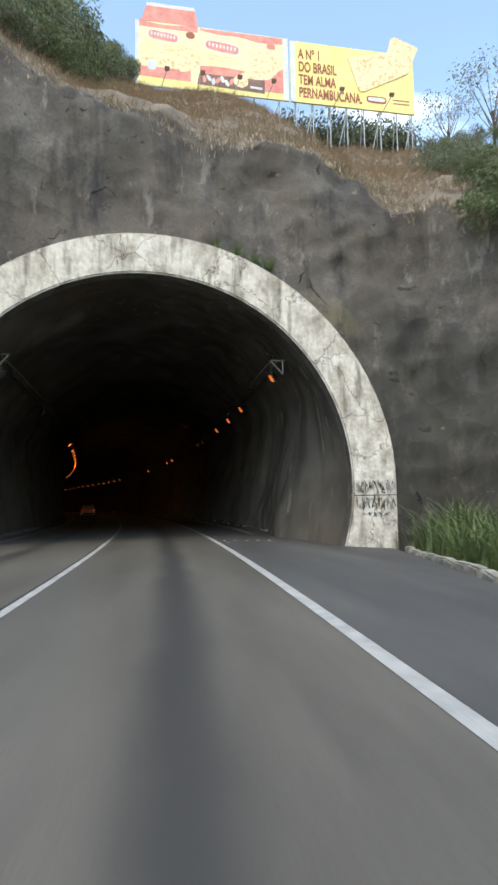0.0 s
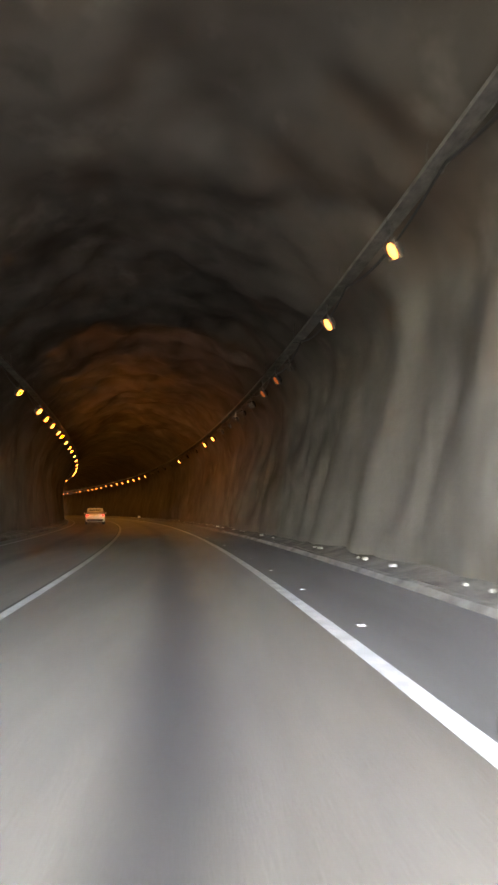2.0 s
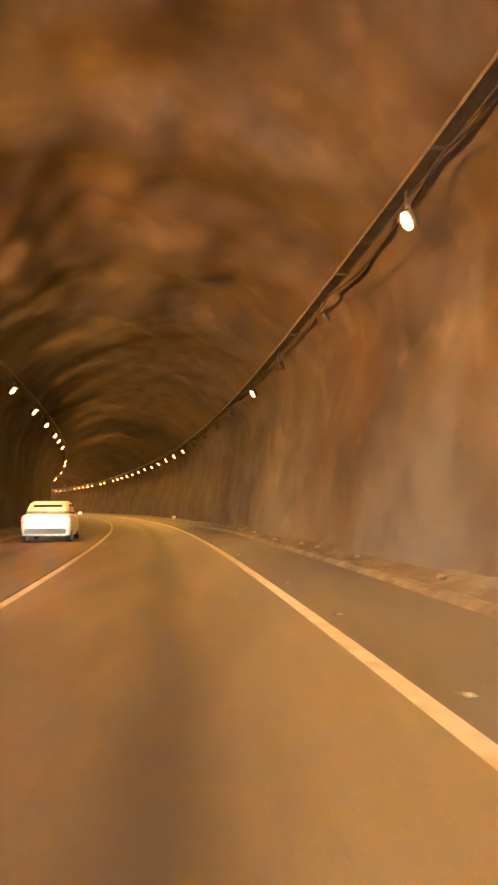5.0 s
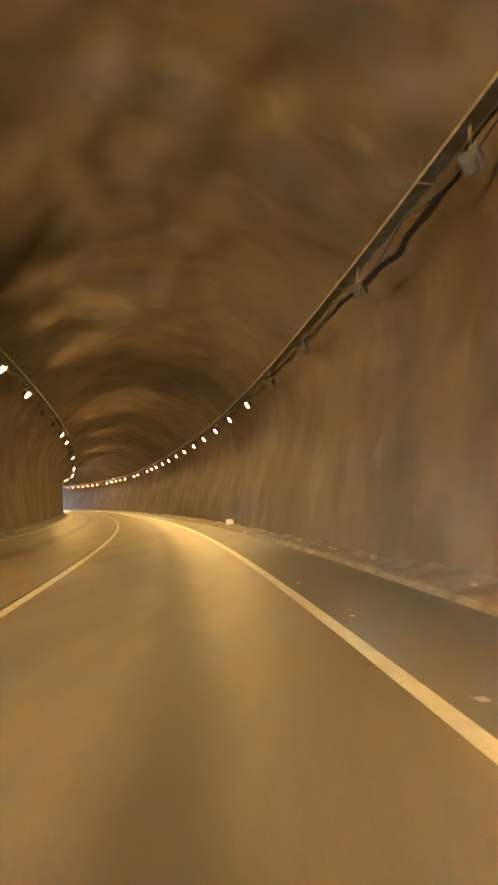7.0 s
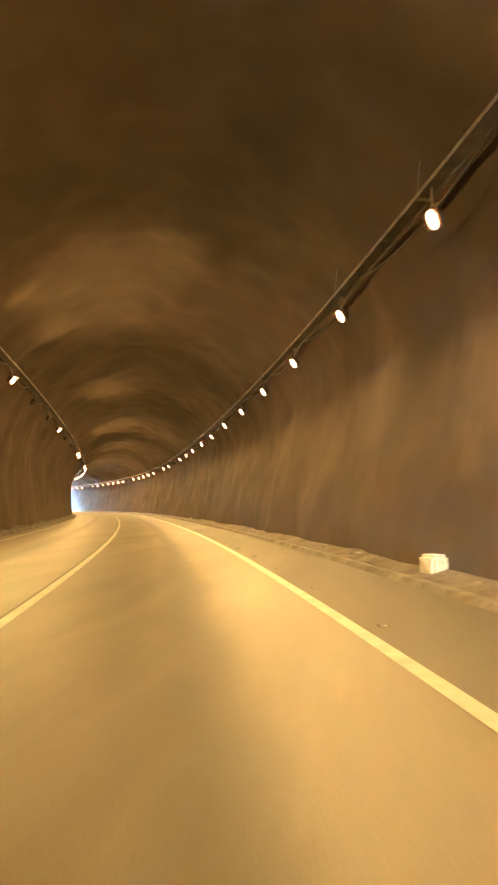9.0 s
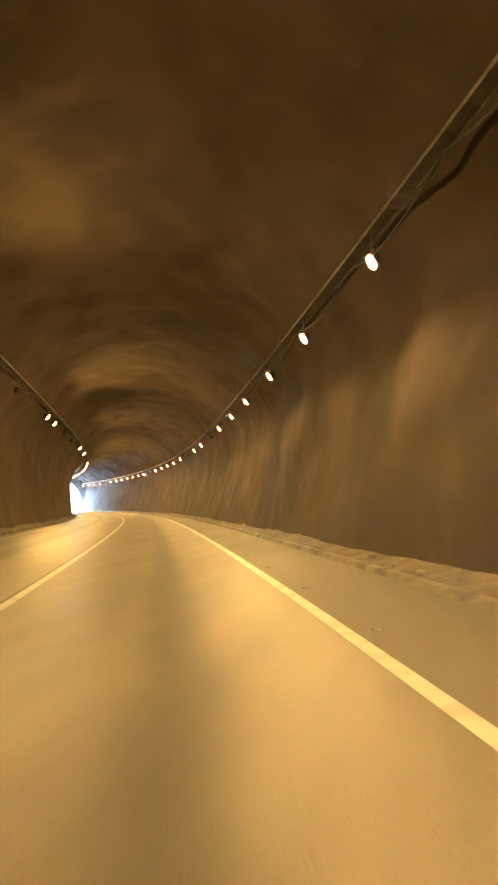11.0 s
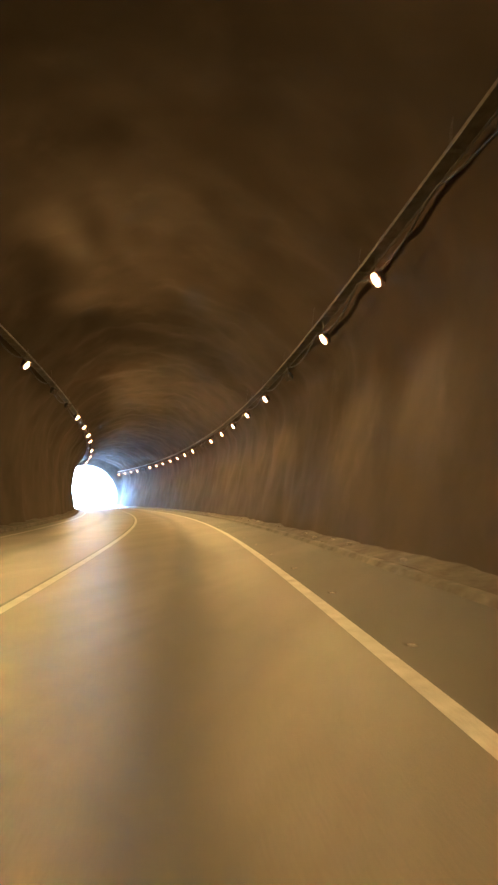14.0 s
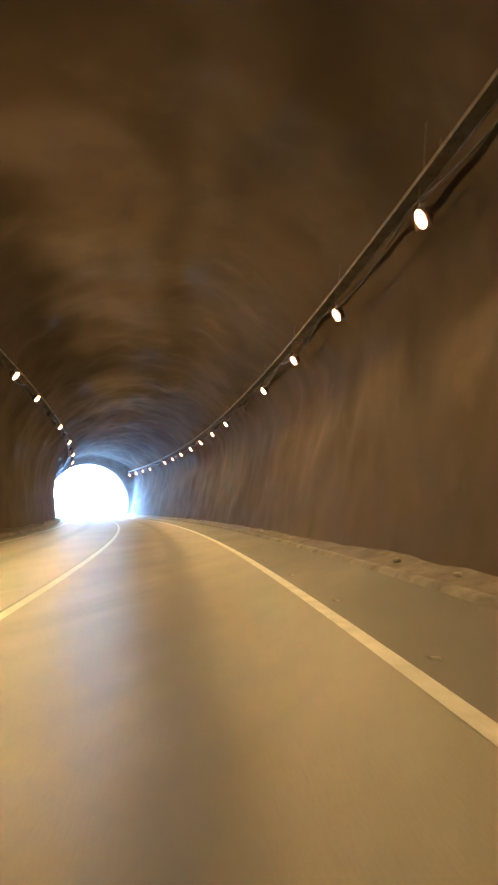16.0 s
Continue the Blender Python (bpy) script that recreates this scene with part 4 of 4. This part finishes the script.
# the second pack's face
part("picture", slab([(4.35, 5.4), (11.3, 5.4), (11.3, 4.85), (9.2, 4.75), (7.6, 5.05), (5.9, 5.02), (4.35, 5.2)], -0.046, 0.006), RED, a)
part("picture", slab(wave(4.35, 8.2, 2.15, 0.9, 0.1), -0.046, 0.006), RED, a)
part("picture", slab([(8.3, 0.55), (11.3, 0.55), (11.3, 2.75), (10.2, 1.9), (9.0, 1.35)], -0.046, 0.006), RED, a)
for x, z, w, h in ((1.4, 4.3, 2.5, 0.85), (6.2, 3.95, 2.9, 0.95)):
    part("emblem", slab(oval(x, z, w, h, 24, 0.55, -0.1), -0.054, 0.006), WHITE_BOARD, a, "pale lozenge")
    part("emblem", slab(oval(x, z, w * 0.93, h * 0.8, 24, 0.5, -0.1), -0.06, 0.006), RED, a, "red lozenge")
    for k in range(8):
        part("line_of_print", slab(oval(x - w * 0.36 + w * 0.72 * k / 7, z - 0.1 * (k / 7 - 0.5) * w * 0.72 + 0.06, w * 0.06, h * 0.36, 8, 0.5), -0.066, 0.006), WHITE_BOARD, a)
part("emblem", slab(oval(3.6, 4.65, 0.75, 0.6), -0.054, 0.006), BROWN_RED, a)
part("emblem", slab(oval(10.3, 4.55, 0.75, 0.5, 16, 0.5), -0.054, 0.006), RED, a)
for x, z, w, n in ((0.6, 3.45, 1.7, 3), (5.2, 3.1, 2.1, 2)):
    for k in range(n):
        part("line_of_print", slab([(x, z - 0.3 * k), (x + w, z - 0.3 * k - 0.07), (x + w, z - 0.3 * k + 0.06), (x, z - 0.3 * k + 0.13)], -0.054, 0.006), BISCUIT, a)
for k, (x, z, turn) in enumerate(((3.2, 3.1, 0.35), (3.7, 2.55, 0.15), (3.3, 2.0, 0.3))):
    part("picture", slab(oval(x, z, 1.5, 0.95, 14, 0.5, turn), -0.054 - 0.003 * k, 0.003), BISCUIT, a, "biscuit picture")
for k, (x, z, w, h, turn) in enumerate(((9.5, 3.1, 2.7, 1.5, 0.9), (10.2, 2.45, 2.0, 1.1, 0.85), (8.9, 1.9, 2.6, 0.7, 0.2))):
    part("picture", slab(oval(x, z, w, h, 20, 0.8, turn), -0.05 - 0.004 * k, 0.003), BISCUIT, a, "biscuit picture")
part("picture", slab([(4.1, 0.55), (9.7, 0.35), (9.7, 1.5), (4.3, 1.5)], -0.066, 0.006), BROWN, a, "dark chocolate slab picture")
for k in range(9):
    part("picture", slab(oval(4.7 + 0.37 * k, 1.05 + 0.16 * math.sin(k * 2.1), 0.32, 0.62, 10, 1, 0.6 * math.sin(k * 1.7)), -0.072, 0.006), WHITE_BOARD if k % 3 else RED, a)
part("picture", slab(oval(7.7, 1.2, 1.25, 1.05, 18), -0.073, 0.006), BISCUIT, a, "round biscuit picture")
part("line_of_print", slab([(8.5, 0.7), (9.5, 0.66), (9.5, 0.85), (8.5, 0.89)], -0.073, 0.006), WHITE_BOARD, a)
posts(a, [0.5, 2.6, 4.7, 6.8, 8.9, 11.0], lambda x: 3.6 + 0.2 * x)
floodlights(a, [1.6, 4.4, 7.4, 10.2])
b = thing("billboard", board_pose, "yellow billboard with dark red slogan and a cut-out cracker", "billboard", "billboards on the hill")
part("panel", slab([(11.95, 0), (23.0, 0), (23.0, 5.35), (11.95, 5.35)], -0.04, 0.2), YELLOW, b)
part("panel_edge", slab([(11.95, 0), (12.35, 0), (12.35, 5.35), (11.95, 5.35)], -0.05, 0.01), WHITE_BOARD, b, "white strip")
for k, words in enumerate(("A Nº 1", "DO BRASIL", "TEM ALMA", "PERNAMBUCANA.")):
    lettering(words, 12.62, 3.85 - 1.13 * k, 1.22, 0.56, b)
part("cracker", slab([(17.0, 4.4), (20.6, 5.35), (21.0, 6.7), (21.4, 6.85), (23.45, 6.15), (23.4, 5.8), (22.4, 3.6), (18.3, 1.5), (17.9, 1.6)], -0.12, 0.09), BISCUIT, b, "toasted square cracker cut-out")
part("emblem", slab(oval(19.5, 0.95, 1.8, 0.62, 24, 0.5), -0.056, 0.01), BROWN_RED, b)
part("emblem", slab(oval(19.5, 0.98, 1.55, 0.36, 24, 0.5), -0.062, 0.006), WHITE_BOARD, b, "pale lozenge")
for z in (0.75, 1.05):
    part("line_of_print", slab([(21.0, z), (22.5, z), (22.5, z + 0.1), (21.0, z + 0.1)], -0.056, 0.01), BROWN_RED, b)
posts(b, [12.4, 13.9, 15.4, 16.9, 18.4, 19.9, 21.4, 22.8], lambda x: 7.0)
floodlights(b, [16.0, 20.4])


# ---- plants ----
def leaf_cloud(rng, blobs, count, size):
    """Small bent leaves scattered in soft blobs (x, y, z, r)."""
    verts, faces = [], []
    weight = np.array([r ** 2 for *_, r in blobs])
    for k in range(count):
        x, y, z, r = blobs[rng.choice(len(blobs), p=weight / weight.sum())]
        d = Vector(rng.normal(size=3)).normalized() * r * (0.45 + 0.6 * rng.random() ** 0.6)
        c = Vector((x, y, z)) + Vector((d.x, d.y, d.z * 0.8))
        n = Vector(rng.normal(size=3)).normalized()
        t = n.orthogonal().normalized()
        u = n.cross(t)
        s = size * (0.6 + 0.8 * rng.random())
        i = len(verts)
        verts += [c - t * s, c + u * s * 0.42 + n * s * 0.12, c + t * s, c - u * s * 0.42 + n * s * 0.12]
        faces.append((i, i + 1, i + 2, i + 3))
    return verts, faces


def shrub(name, words, category, seed, height, spread, leaves, mat, leaf=0.16, bare=False):
    rng = np.random.default_rng(seed)
    t = thing(name, Matrix(), words, category)
    bm = bmesh.new()
    blobs = []
    top = height * (0.45 if not bare else 0.4)
    rod(bm, (0, 0, -0.6), (0.05, 0, top), 0.07 + height * 0.012, 8, 0.04 + height * 0.006)
    for k in range(9 if not bare else 14):
        a = 2.4 * k + rng.random()
        z0 = top * (0.3 + 0.7 * rng.random())
        r = spread * (0.45 + 0.55 * rng.random())
        e = Vector((math.cos(a) * r, math.sin(a) * r, z0 + (height - z0) * (0.35 + 0.6 * rng.random())))
        rod(bm, (0.03, 0, z0), e, 0.02 + height * 0.004, 6, 0.012)
        blobs.append((e.x, e.y, e.z, spread * (0.28 + 0.25 * rng.random())))
        f = e + Vector(rng.normal(size=3)) * spread * 0.25
        rod(bm, e * 0.7 + Vector((0, 0, z0 * 0.3)), f, 0.014, 5, 0.006)
    if not bare:
        blobs.append((0, 0, height * 0.5, spread * 0.6))
    part("trunk", bm, BARK, t)
    v, f = leaf_cloud(rng, blobs, leaves, leaf)
    ob = new("crown", mesh_of("crown", v, f, mat))
    ob.parent = t
    return t


def on_hill(l, over):
    crest = float(np.interp(l, CREST_L, CREST_Z))
    s, l, z = hill_place(l, crest + over)
    return stand(s, l, z - 0.35, turn=37 * l)


bush = shrub("bush", "dense green bush on the dry slope above the tunnel", "bush", 3, 2.6, 1.9, 4200, LEAF, 0.085)
bush.matrix_world = on_hill(-6.6, 9)
olive = shrub("bush", "olive-green scrub bush on the hillside", "bush", 8, 2.2, 2.0, 4200, LEAF_DULL, 0.08)
olive.matrix_world = on_hill(-5.4, 14)
rng = np.random.default_rng(5)
for l, over, k in [(-8, 5, 0.9), (-7.4, 14, 1.1), (-6, 20, 1), (-4.6, 22, 1), (-7.5, 24, 1.3), (-3.6, 27, 0.9), (-5.5, 29, 1.2), (-2.6, 31, 0.8), (-3.4, 33, 1), (-9, 30, 1.3), (-10, 10, 1.1), (-12, 18, 1.2), (-5.8, 5.5, 0.6), (-4.6, 12, 0.5), (-6.6, 2.2, 0.6), (-5.7, 3.4, 0.6), (-5.0, 5, 0.65), (-4.2, 6.5, 0.55), (-5, 8, 0.75), (-4, 9.5, 0.65), (-3.5, 12, 0.65), (-4.4, 16, 0.85), (-3.3, 18, 0.8), (-2.7, 22, 0.75), (-7, 7, 0.9), (-2.2, 25, 0.7), (-1.7, 28, 0.6)]:
    copy_thing(bush if rng.random() < 0.6 else olive, on_hill(l, over) @ Matrix.Diagonal((k, k, k, 1)))
for l, over, k in [(10.7, -0.6, 0.6), (11.4, 0.4, 0.65), (12.1, 2.2, 0.6), (12.4, 5, 0.5), (13.4, 9.5, 0.45), (14.8, 13, 0.45), (16.2, 16, 0.6), (18, 20, 0.6), (15, 11, 0.5), (13, 5, 0.55), (14, 7.5, 0.55), (16, 12, 0.6), (18.5, 17, 0.7), (20, 23, 0.55), (22, 26, 0.5), (24, 27, 0.55), (26, 30, 0.6), (28, 29, 0.6), (23.5, 31, 0.5), (30, 31, 0.7)]:
    copy_thing(olive if rng.random() < 0.7 else bush, on_hill(l, over) @ Matrix.Diagonal((k, k, k, 1)))
for l, over, k in [(12.5, 36, 1.2), (14.5, 37, 1.3), (16.5, 36.5, 1.3), (18.7, 37, 1.3), (21, 36, 1.3), (23.5, 37, 1.2), (10.5, 38, 1), (15.5, 39, 1.5), (20, 39, 1.5), (13.4, 38, 1.4), (17.6, 38.5, 1.4), (22.2, 38.5, 1.4), (24.8, 38, 1.2)]:
    copy_thing(olive, on_hill(l, over + 3.5) @ Matrix.Diagonal((1.6 * k, 1.6 * k, 2.1 * k, 1)))
tree = shrub("tree", "thin tree with sparse leaves against the sky", "tree", 21, 7.5, 2.7, 900, LEAF_DULL, 0.12, True)
tree.matrix_world = on_hill(28.5, 31)
copy_thing(tree, on_hill(-6.5, 33) @ Matrix.Diagonal((1.1, 1.1, 0.9, 1)))
copy_thing(tree, on_hill(25.5, 33) @ Matrix.Diagonal((0.8, 0.8, 0.75, 1)))


def blades(places, length, width, lean, rng):
    verts, faces = [], []
    for p in places:
        a, h = rng.random() * 2 * math.pi, length * (0.5 + 0.8 * rng.random())
        d = Vector((math.cos(a), math.sin(a), 0))
        c = Vector((-d.y, d.x, 0)) * width * (0.6 + 0.8 * rng.random())
        k = lean * (0.3 + rng.random())
        i = len(verts)
        verts += [p - c, p + c, p + d * h * k * 0.35 + Vector((0, 0, h * 0.6)) + c * 0.7, p + d * h * k * 0.35 + Vector((0, 0, h * 0.6)) - c * 0.7, p + d * h * k + Vector((0, 0, h * 0.9))]
        faces += [(i, i + 1, i + 2, i + 3), (i + 3, i + 2, i + 4)]
    return verts, faces


places = []
while len(places) < 85000:
    l, over = -15 + 34 * rng.random(), -0.6 + 33 * rng.random() ** 0.8
    if fractal((l * 0.35, over * 0.35, 2.0), 3) < -0.25:
        continue
    s, l, z = hill_place(l, float(np.interp(l, CREST_L, CREST_Z)) + over)
    p = at(s, l, z)
    w = 0.85 * fractal(p * 0.14, 3) + 0.28 * fractal(p * 0.75 + Vector((3, 9, 1)), 3)
    places.append(at(s - w * 0.3, l, z + w * 0.6 - 0.15))
tagged(new("dry_grass", mesh_of("dry_grass", *blades(places, 0.34, 0.014, 1.7, rng), STRAW)), "tangled straw-coloured dry grass on the slope", "grass", kind="stuff")


def grass_clump(seed, n, length):
    r = np.random.default_rng(seed)
    v, f = blades([Vector((r.normal() * 0.28, r.normal() * 0.28, 0)) for _ in range(n)], length, 0.018, 0.75, r)
    return tagged(new("grass_clump", mesh_of("grass_clump", v, f, BLADE)), "tall green grass clump at the cliff foot", "grass", "grass at the cliff foot")


clump = grass_clump(4, 170, 1.35)
clump.matrix_world = stand(17.2, 8.1, -0.42)
for s, l, k in ((19.3, 7.75, 0.7), (18.8, 7.7, 0.85), (18.4, 8.3, 1.15), (17.7, 7.8, 0.9), (16.6, 7.7, 0.8), (18.9, 8.6, 1.2), (16.2, 8.6, 1.0)):
    copy_thing(clump, stand(s, l, -0.42, turn=77 * s) @ Matrix.Diagonal((k, k, k, 1)))
for k in range(26):
    s = 4 + 15.5 * rng.random()
    l = apron_edge(s)[0] + 0.9 + 2.8 * rng.random()
    copy_thing(clump, stand(s, l, -0.42, turn=360 * rng.random()) @ Matrix.Diagonal((*[0.55 + 0.5 * rng.random()] * 3, 1)))
for l, up in ((1.7, 10.0), (2.4, 9.8), (3.0, 9.5), (3.5, 9.3)):
    s, l, z = hill_place(l, up)
    copy_thing(clump, stand(s - 0.1, l, z - 0.1, turn=90 * l) @ Matrix.Diagonal((0.34, 0.34, 0.3, 1)))

# ---- kerb stones outside, beside the apron ----
kerb = thing("kerb", Matrix(), "broken pale kerb stones between apron and grass", "kerb", kind="structure")
bm = boxed(0, 0, -0.2, 0.22, 0.92, 0.34, None, 0.035)
first = part("kerb_stone", bm, STONE, kerb)
for k in range(26):
    s = -6.5 + 0.97 * k
    ob = first if k == 0 else new("kerb_stone", first.data)
    ob.parent = kerb
    edge, drop = apron_edge(s)
    edge += 0.12
    ob.matrix_world = stand(s, edge, drop + rng.uniform(-0.05, 0.02), turn=rng.uniform(-5, 5) - (11.8 if s > 7.5 else 0), rx=rng.uniform(-2, 2), ry=rng.uniform(-4, 4))

# ---- unreadable scrawl on the portal's leg ----
bm = bmesh.new()
r = random.Random(6)
for row, (z, h, n) in enumerate(((1.46, 0.44, 9), (0.95, 0.46, 8), (0.76, 0.14, 7))):
    for k in range(n):
        x0 = 5.86 + 1.3 * k / n + (0.35 * 0.5 if row == 2 else 0)
        if row == 2 and k > 4:
            continue
        for j in range(8):
            p = (x0 + r.uniform(0, 0.12), z + r.uniform(0, h))
            q = (x0 + r.uniform(0.0, 0.2), z + r.uniform(0, h))
            d = Vector((q[0] - p[0], 0, q[1] - p[1]))
            if d.length < 0.06:
                continue
            m = Matrix.Translation(((p[0] + q[0]) / 2, 0, (p[1] + q[1]) / 2)) @ d.to_track_quat("Z", "Y").to_matrix().to_4x4()
            bmesh.ops.create_cube(bm, size=1, matrix=m @ Matrix.Diagonal((0.045, 0.004, d.length, 1)))
box(bm, 6.52, 0, 1.41, 1.4, 0.004, 0.024)
me = bpy.data.meshes.new("graffiti")
bm.to_mesh(me)
bm.free()
me.materials.append(INK)
tag = new("graffiti", me)
tag.matrix_world = stand(MOUTH - 0.004, 0)
tagged(tag, "black sprayed scrawl on the concrete portal leg", "graffiti")


# ---- cars ----
def shell(sections, closed=True):
    """Joins rings of equal length along y into a skin."""
    bm = bmesh.new()
    rings = [[bm.verts.new(v) for v in ring] for ring in sections]
    n = len(rings[0])
    for a, b in zip(rings, rings[1:]):
        for j in range(n):
            bm.faces.new((a[j], a[(j + 1) % n], b[(j + 1) % n], b[j]))
    if closed:
        bm.faces.new(rings[0][::-1])
        bm.faces.new(rings[-1])
    bmesh.ops.recalc_face_normals(bm, faces=bm.faces[:])
    for f in bm.faces:
        f.smooth = True
    return bm


def ring(y, half, low, high, tuck=0.1):
    """A car's cross-section: sill, bulging side, shoulder."""
    side = [(half * 0.93, low), (half, low + 0.18), (half, low + (high - low) * 0.6), (half * (1 - tuck * 0.5), high - 0.05), (half * (1 - tuck), high)]
    return [(x, y, z) for x, z in side] + [(-x, y, z) for x, z in side[::-1]]


GLASS = plain("dark_car_glass", (0.02, 0.022, 0.025), 0.08)
TYRE = plain("tyre_rubber", (0.02, 0.02, 0.02), 0.85)
RIM = plain("alloy_rim", (0.5, 0.5, 0.5), 0.35, 0.8)
TAIL = plain("tail_light", (0.45, 0.012, 0.01), 0.2, 0, 0.25)
PLATE = plain("plate", (0.55, 0.55, 0.55), 0.5)
BUMPER = plain("dark_trim", (0.03, 0.03, 0.032), 0.6)


def car(words, paint, m):
    t = thing("car", m, words, "car", "cars driving ahead")
    body = shell([ring(-2.05, 0.74, 0.36, 0.82), ring(-1.95, 0.83, 0.26, 0.98), ring(-1.5, 0.86, 0.22, 1.0), ring(-0.7, 0.87, 0.2, 0.96), ring(0.6, 0.87, 0.2, 0.94), ring(1.3, 0.86, 0.22, 0.9), ring(1.85, 0.8, 0.26, 0.76), ring(2.05, 0.66, 0.34, 0.64)])
    part("body", body, paint, t)
    part("cabin", shell([ring(-1.72, 0.7, 0.94, 1.0, 0.04), ring(-1.25, 0.72, 0.93, 1.4, 0.16), ring(-0.6, 0.74, 0.92, 1.47, 0.18), ring(0.2, 0.74, 0.92, 1.43, 0.18), ring(1.05, 0.7, 0.9, 0.96, 0.04)]), paint, t)
    part("rear_window", slab([(-0.56, 0.0), (0.56, 0.0), (0.5, 0.5), (-0.5, 0.5)], 0, 0.015), GLASS, t).matrix_local = Matrix.Translation((0, -1.7, 1.0)) @ Matrix.Rotation(-0.83, 4, "X")
    part("windscreen", slab([(-0.6, 0.0), (0.6, 0.0), (0.52, 0.85), (-0.52, 0.85)], 0, 0.015), GLASS, t).matrix_local = Matrix.Translation((0, 1.08, 0.99)) @ Matrix.Rotation(1.06, 4, "X")
    for x in (-1, 1):
        part("side_window", slab([(-1.1, 1.02), (0.75, 1.0), (0.15, 1.35), (-0.95, 1.36)], 0, 0.02), GLASS, t).matrix_local = Matrix.Translation((0.725 * x, 0, 0)) @ Matrix.Rotation(math.pi / 2, 4, "Z")
        part("tail_light", boxed(0.68 * x, -2.0, 0.7, 0.26, 0.14, 0.2, None, 0.03), TAIL, t, "red tail light")
        part("mirror", boxed(0.97 * x, 0.6, 0.95, 0.16, 0.1, 0.12, None, 0.03), paint, t)
        for y in (-1.3, 1.3):
            wheel = part("wheel", rod(bmesh.new(), (0.68 * x, y, 0.31), (0.86 * x, y, 0.31), 0.31, 20), TYRE, t)
            part("rim", rod(bmesh.new(), (0.80 * x, y, 0.31), (0.868 * x, y, 0.31), 0.2, 14), RIM, wheel)
    part("bumper", boxed(0, -2.03, 0.3, 1.45, 0.14, 0.2, None, 0.04), BUMPER, t)
    part("number_plate", boxed(0, -2.09, 0.62, 0.4, 0.02, 0.13), PLATE, t, "blank number plate")
    return t


WHITE_CAR = material("white_car_paint", (0.62, 0.62, 0.62), (0.72, 0.72, 0.71), 0.6, 0.3, bump=0, grain=3)
SILVER_CAR = material("silver_car_paint", (0.4, 0.4, 0.4), (0.48, 0.48, 0.47), 0.6, 0.32, 0.3, bump=0, grain=3)
car("white saloon car driving in the next lane", WHITE_CAR, stand(89, -3.95))
car("silver car beyond the far tunnel mouth", SILVER_CAR, stand(338, -3.95))

# ---- rubble and litter on the ledge ----
def stone(name, words, category, seed, size, mat):
    r = random.Random(seed)
    bm = bmesh.new()
    bmesh.ops.create_icosphere(bm, subdivisions=2, radius=0.5)
    for v in bm.verts:
        v.co *= 1 + 0.35 * noise.noise(v.co * 2.2 + Vector((seed, 0, 0)))
        v.co = Vector((max(-0.42, min(0.42, v.co.x)) * size[0], max(-0.4, min(0.4, v.co.y)) * size[1], max(-0.36, min(0.4, v.co.z)) * size[2]))
    me = bpy.data.meshes.new(name)
    bm.to_mesh(me)
    bm.free()
    me.materials.append(mat)
    return tagged(new(name, me), words, category, "rubble on the ledge" if category == "stone" else "")


def ledge_height(l):
    return float(np.interp(l, [3.41, 3.48, 3.59, 3.85, 4.2, 4.7], [-0.03, 0.05, 0.09, 0.13, 0.22, 0.5]))


bm = boxed(0, 0, 0, 0.36, 0.4, 0.34, None, 0.05)
for v in bm.verts:
    v.co += Vector((noise.noise(v.co * 3), noise.noise(v.co * 3 + Vector((5, 0, 0))), 0)) * 0.06
me = bpy.data.meshes.new("concrete_block")
bm.to_mesh(me)
bm.free()
me.materials.append(BLOCK)
block = tagged(new("concrete_block", me), "pale broken concrete block on the dusty ledge", "block")
block.matrix_world = stand(123.9, 4.0, 0.1, turn=14)
rock = stone("stone", "pale loose stone lying on the tunnel ledge", "stone", 4, (0.2, 0.17, 0.12), STONE)
rock.matrix_world = stand(170.7, 4.0, ledge_height(4.0) + 0.06)
r = random.Random(12)
spots = [(71.7, 4.0), (122.2, 4.5), (119.2, 4.5), (127.7, 4.3), (103.5, 4.5), (105.2, 4.5), (100.6, 4.4), (59.9, 3.9), (64.0, 4.2), (43.1, 4.0), (49.4, 4.3), (184.8, 4.2), (31.5, 4.4)] + [(24 + 248 * r.random(), 3.7 + 0.8 * r.random()) for _ in range(70)]
for s, l in spots:
    k = r.uniform(0.3, 0.95)
    copy_thing(rock, stand(s, min(l, 3.9), ledge_height(min(l, 3.9)) + 0.045 * k, turn=360 * r.random()) @ Matrix.Diagonal((k * r.uniform(0.8, 1.4), k, k, 1)))
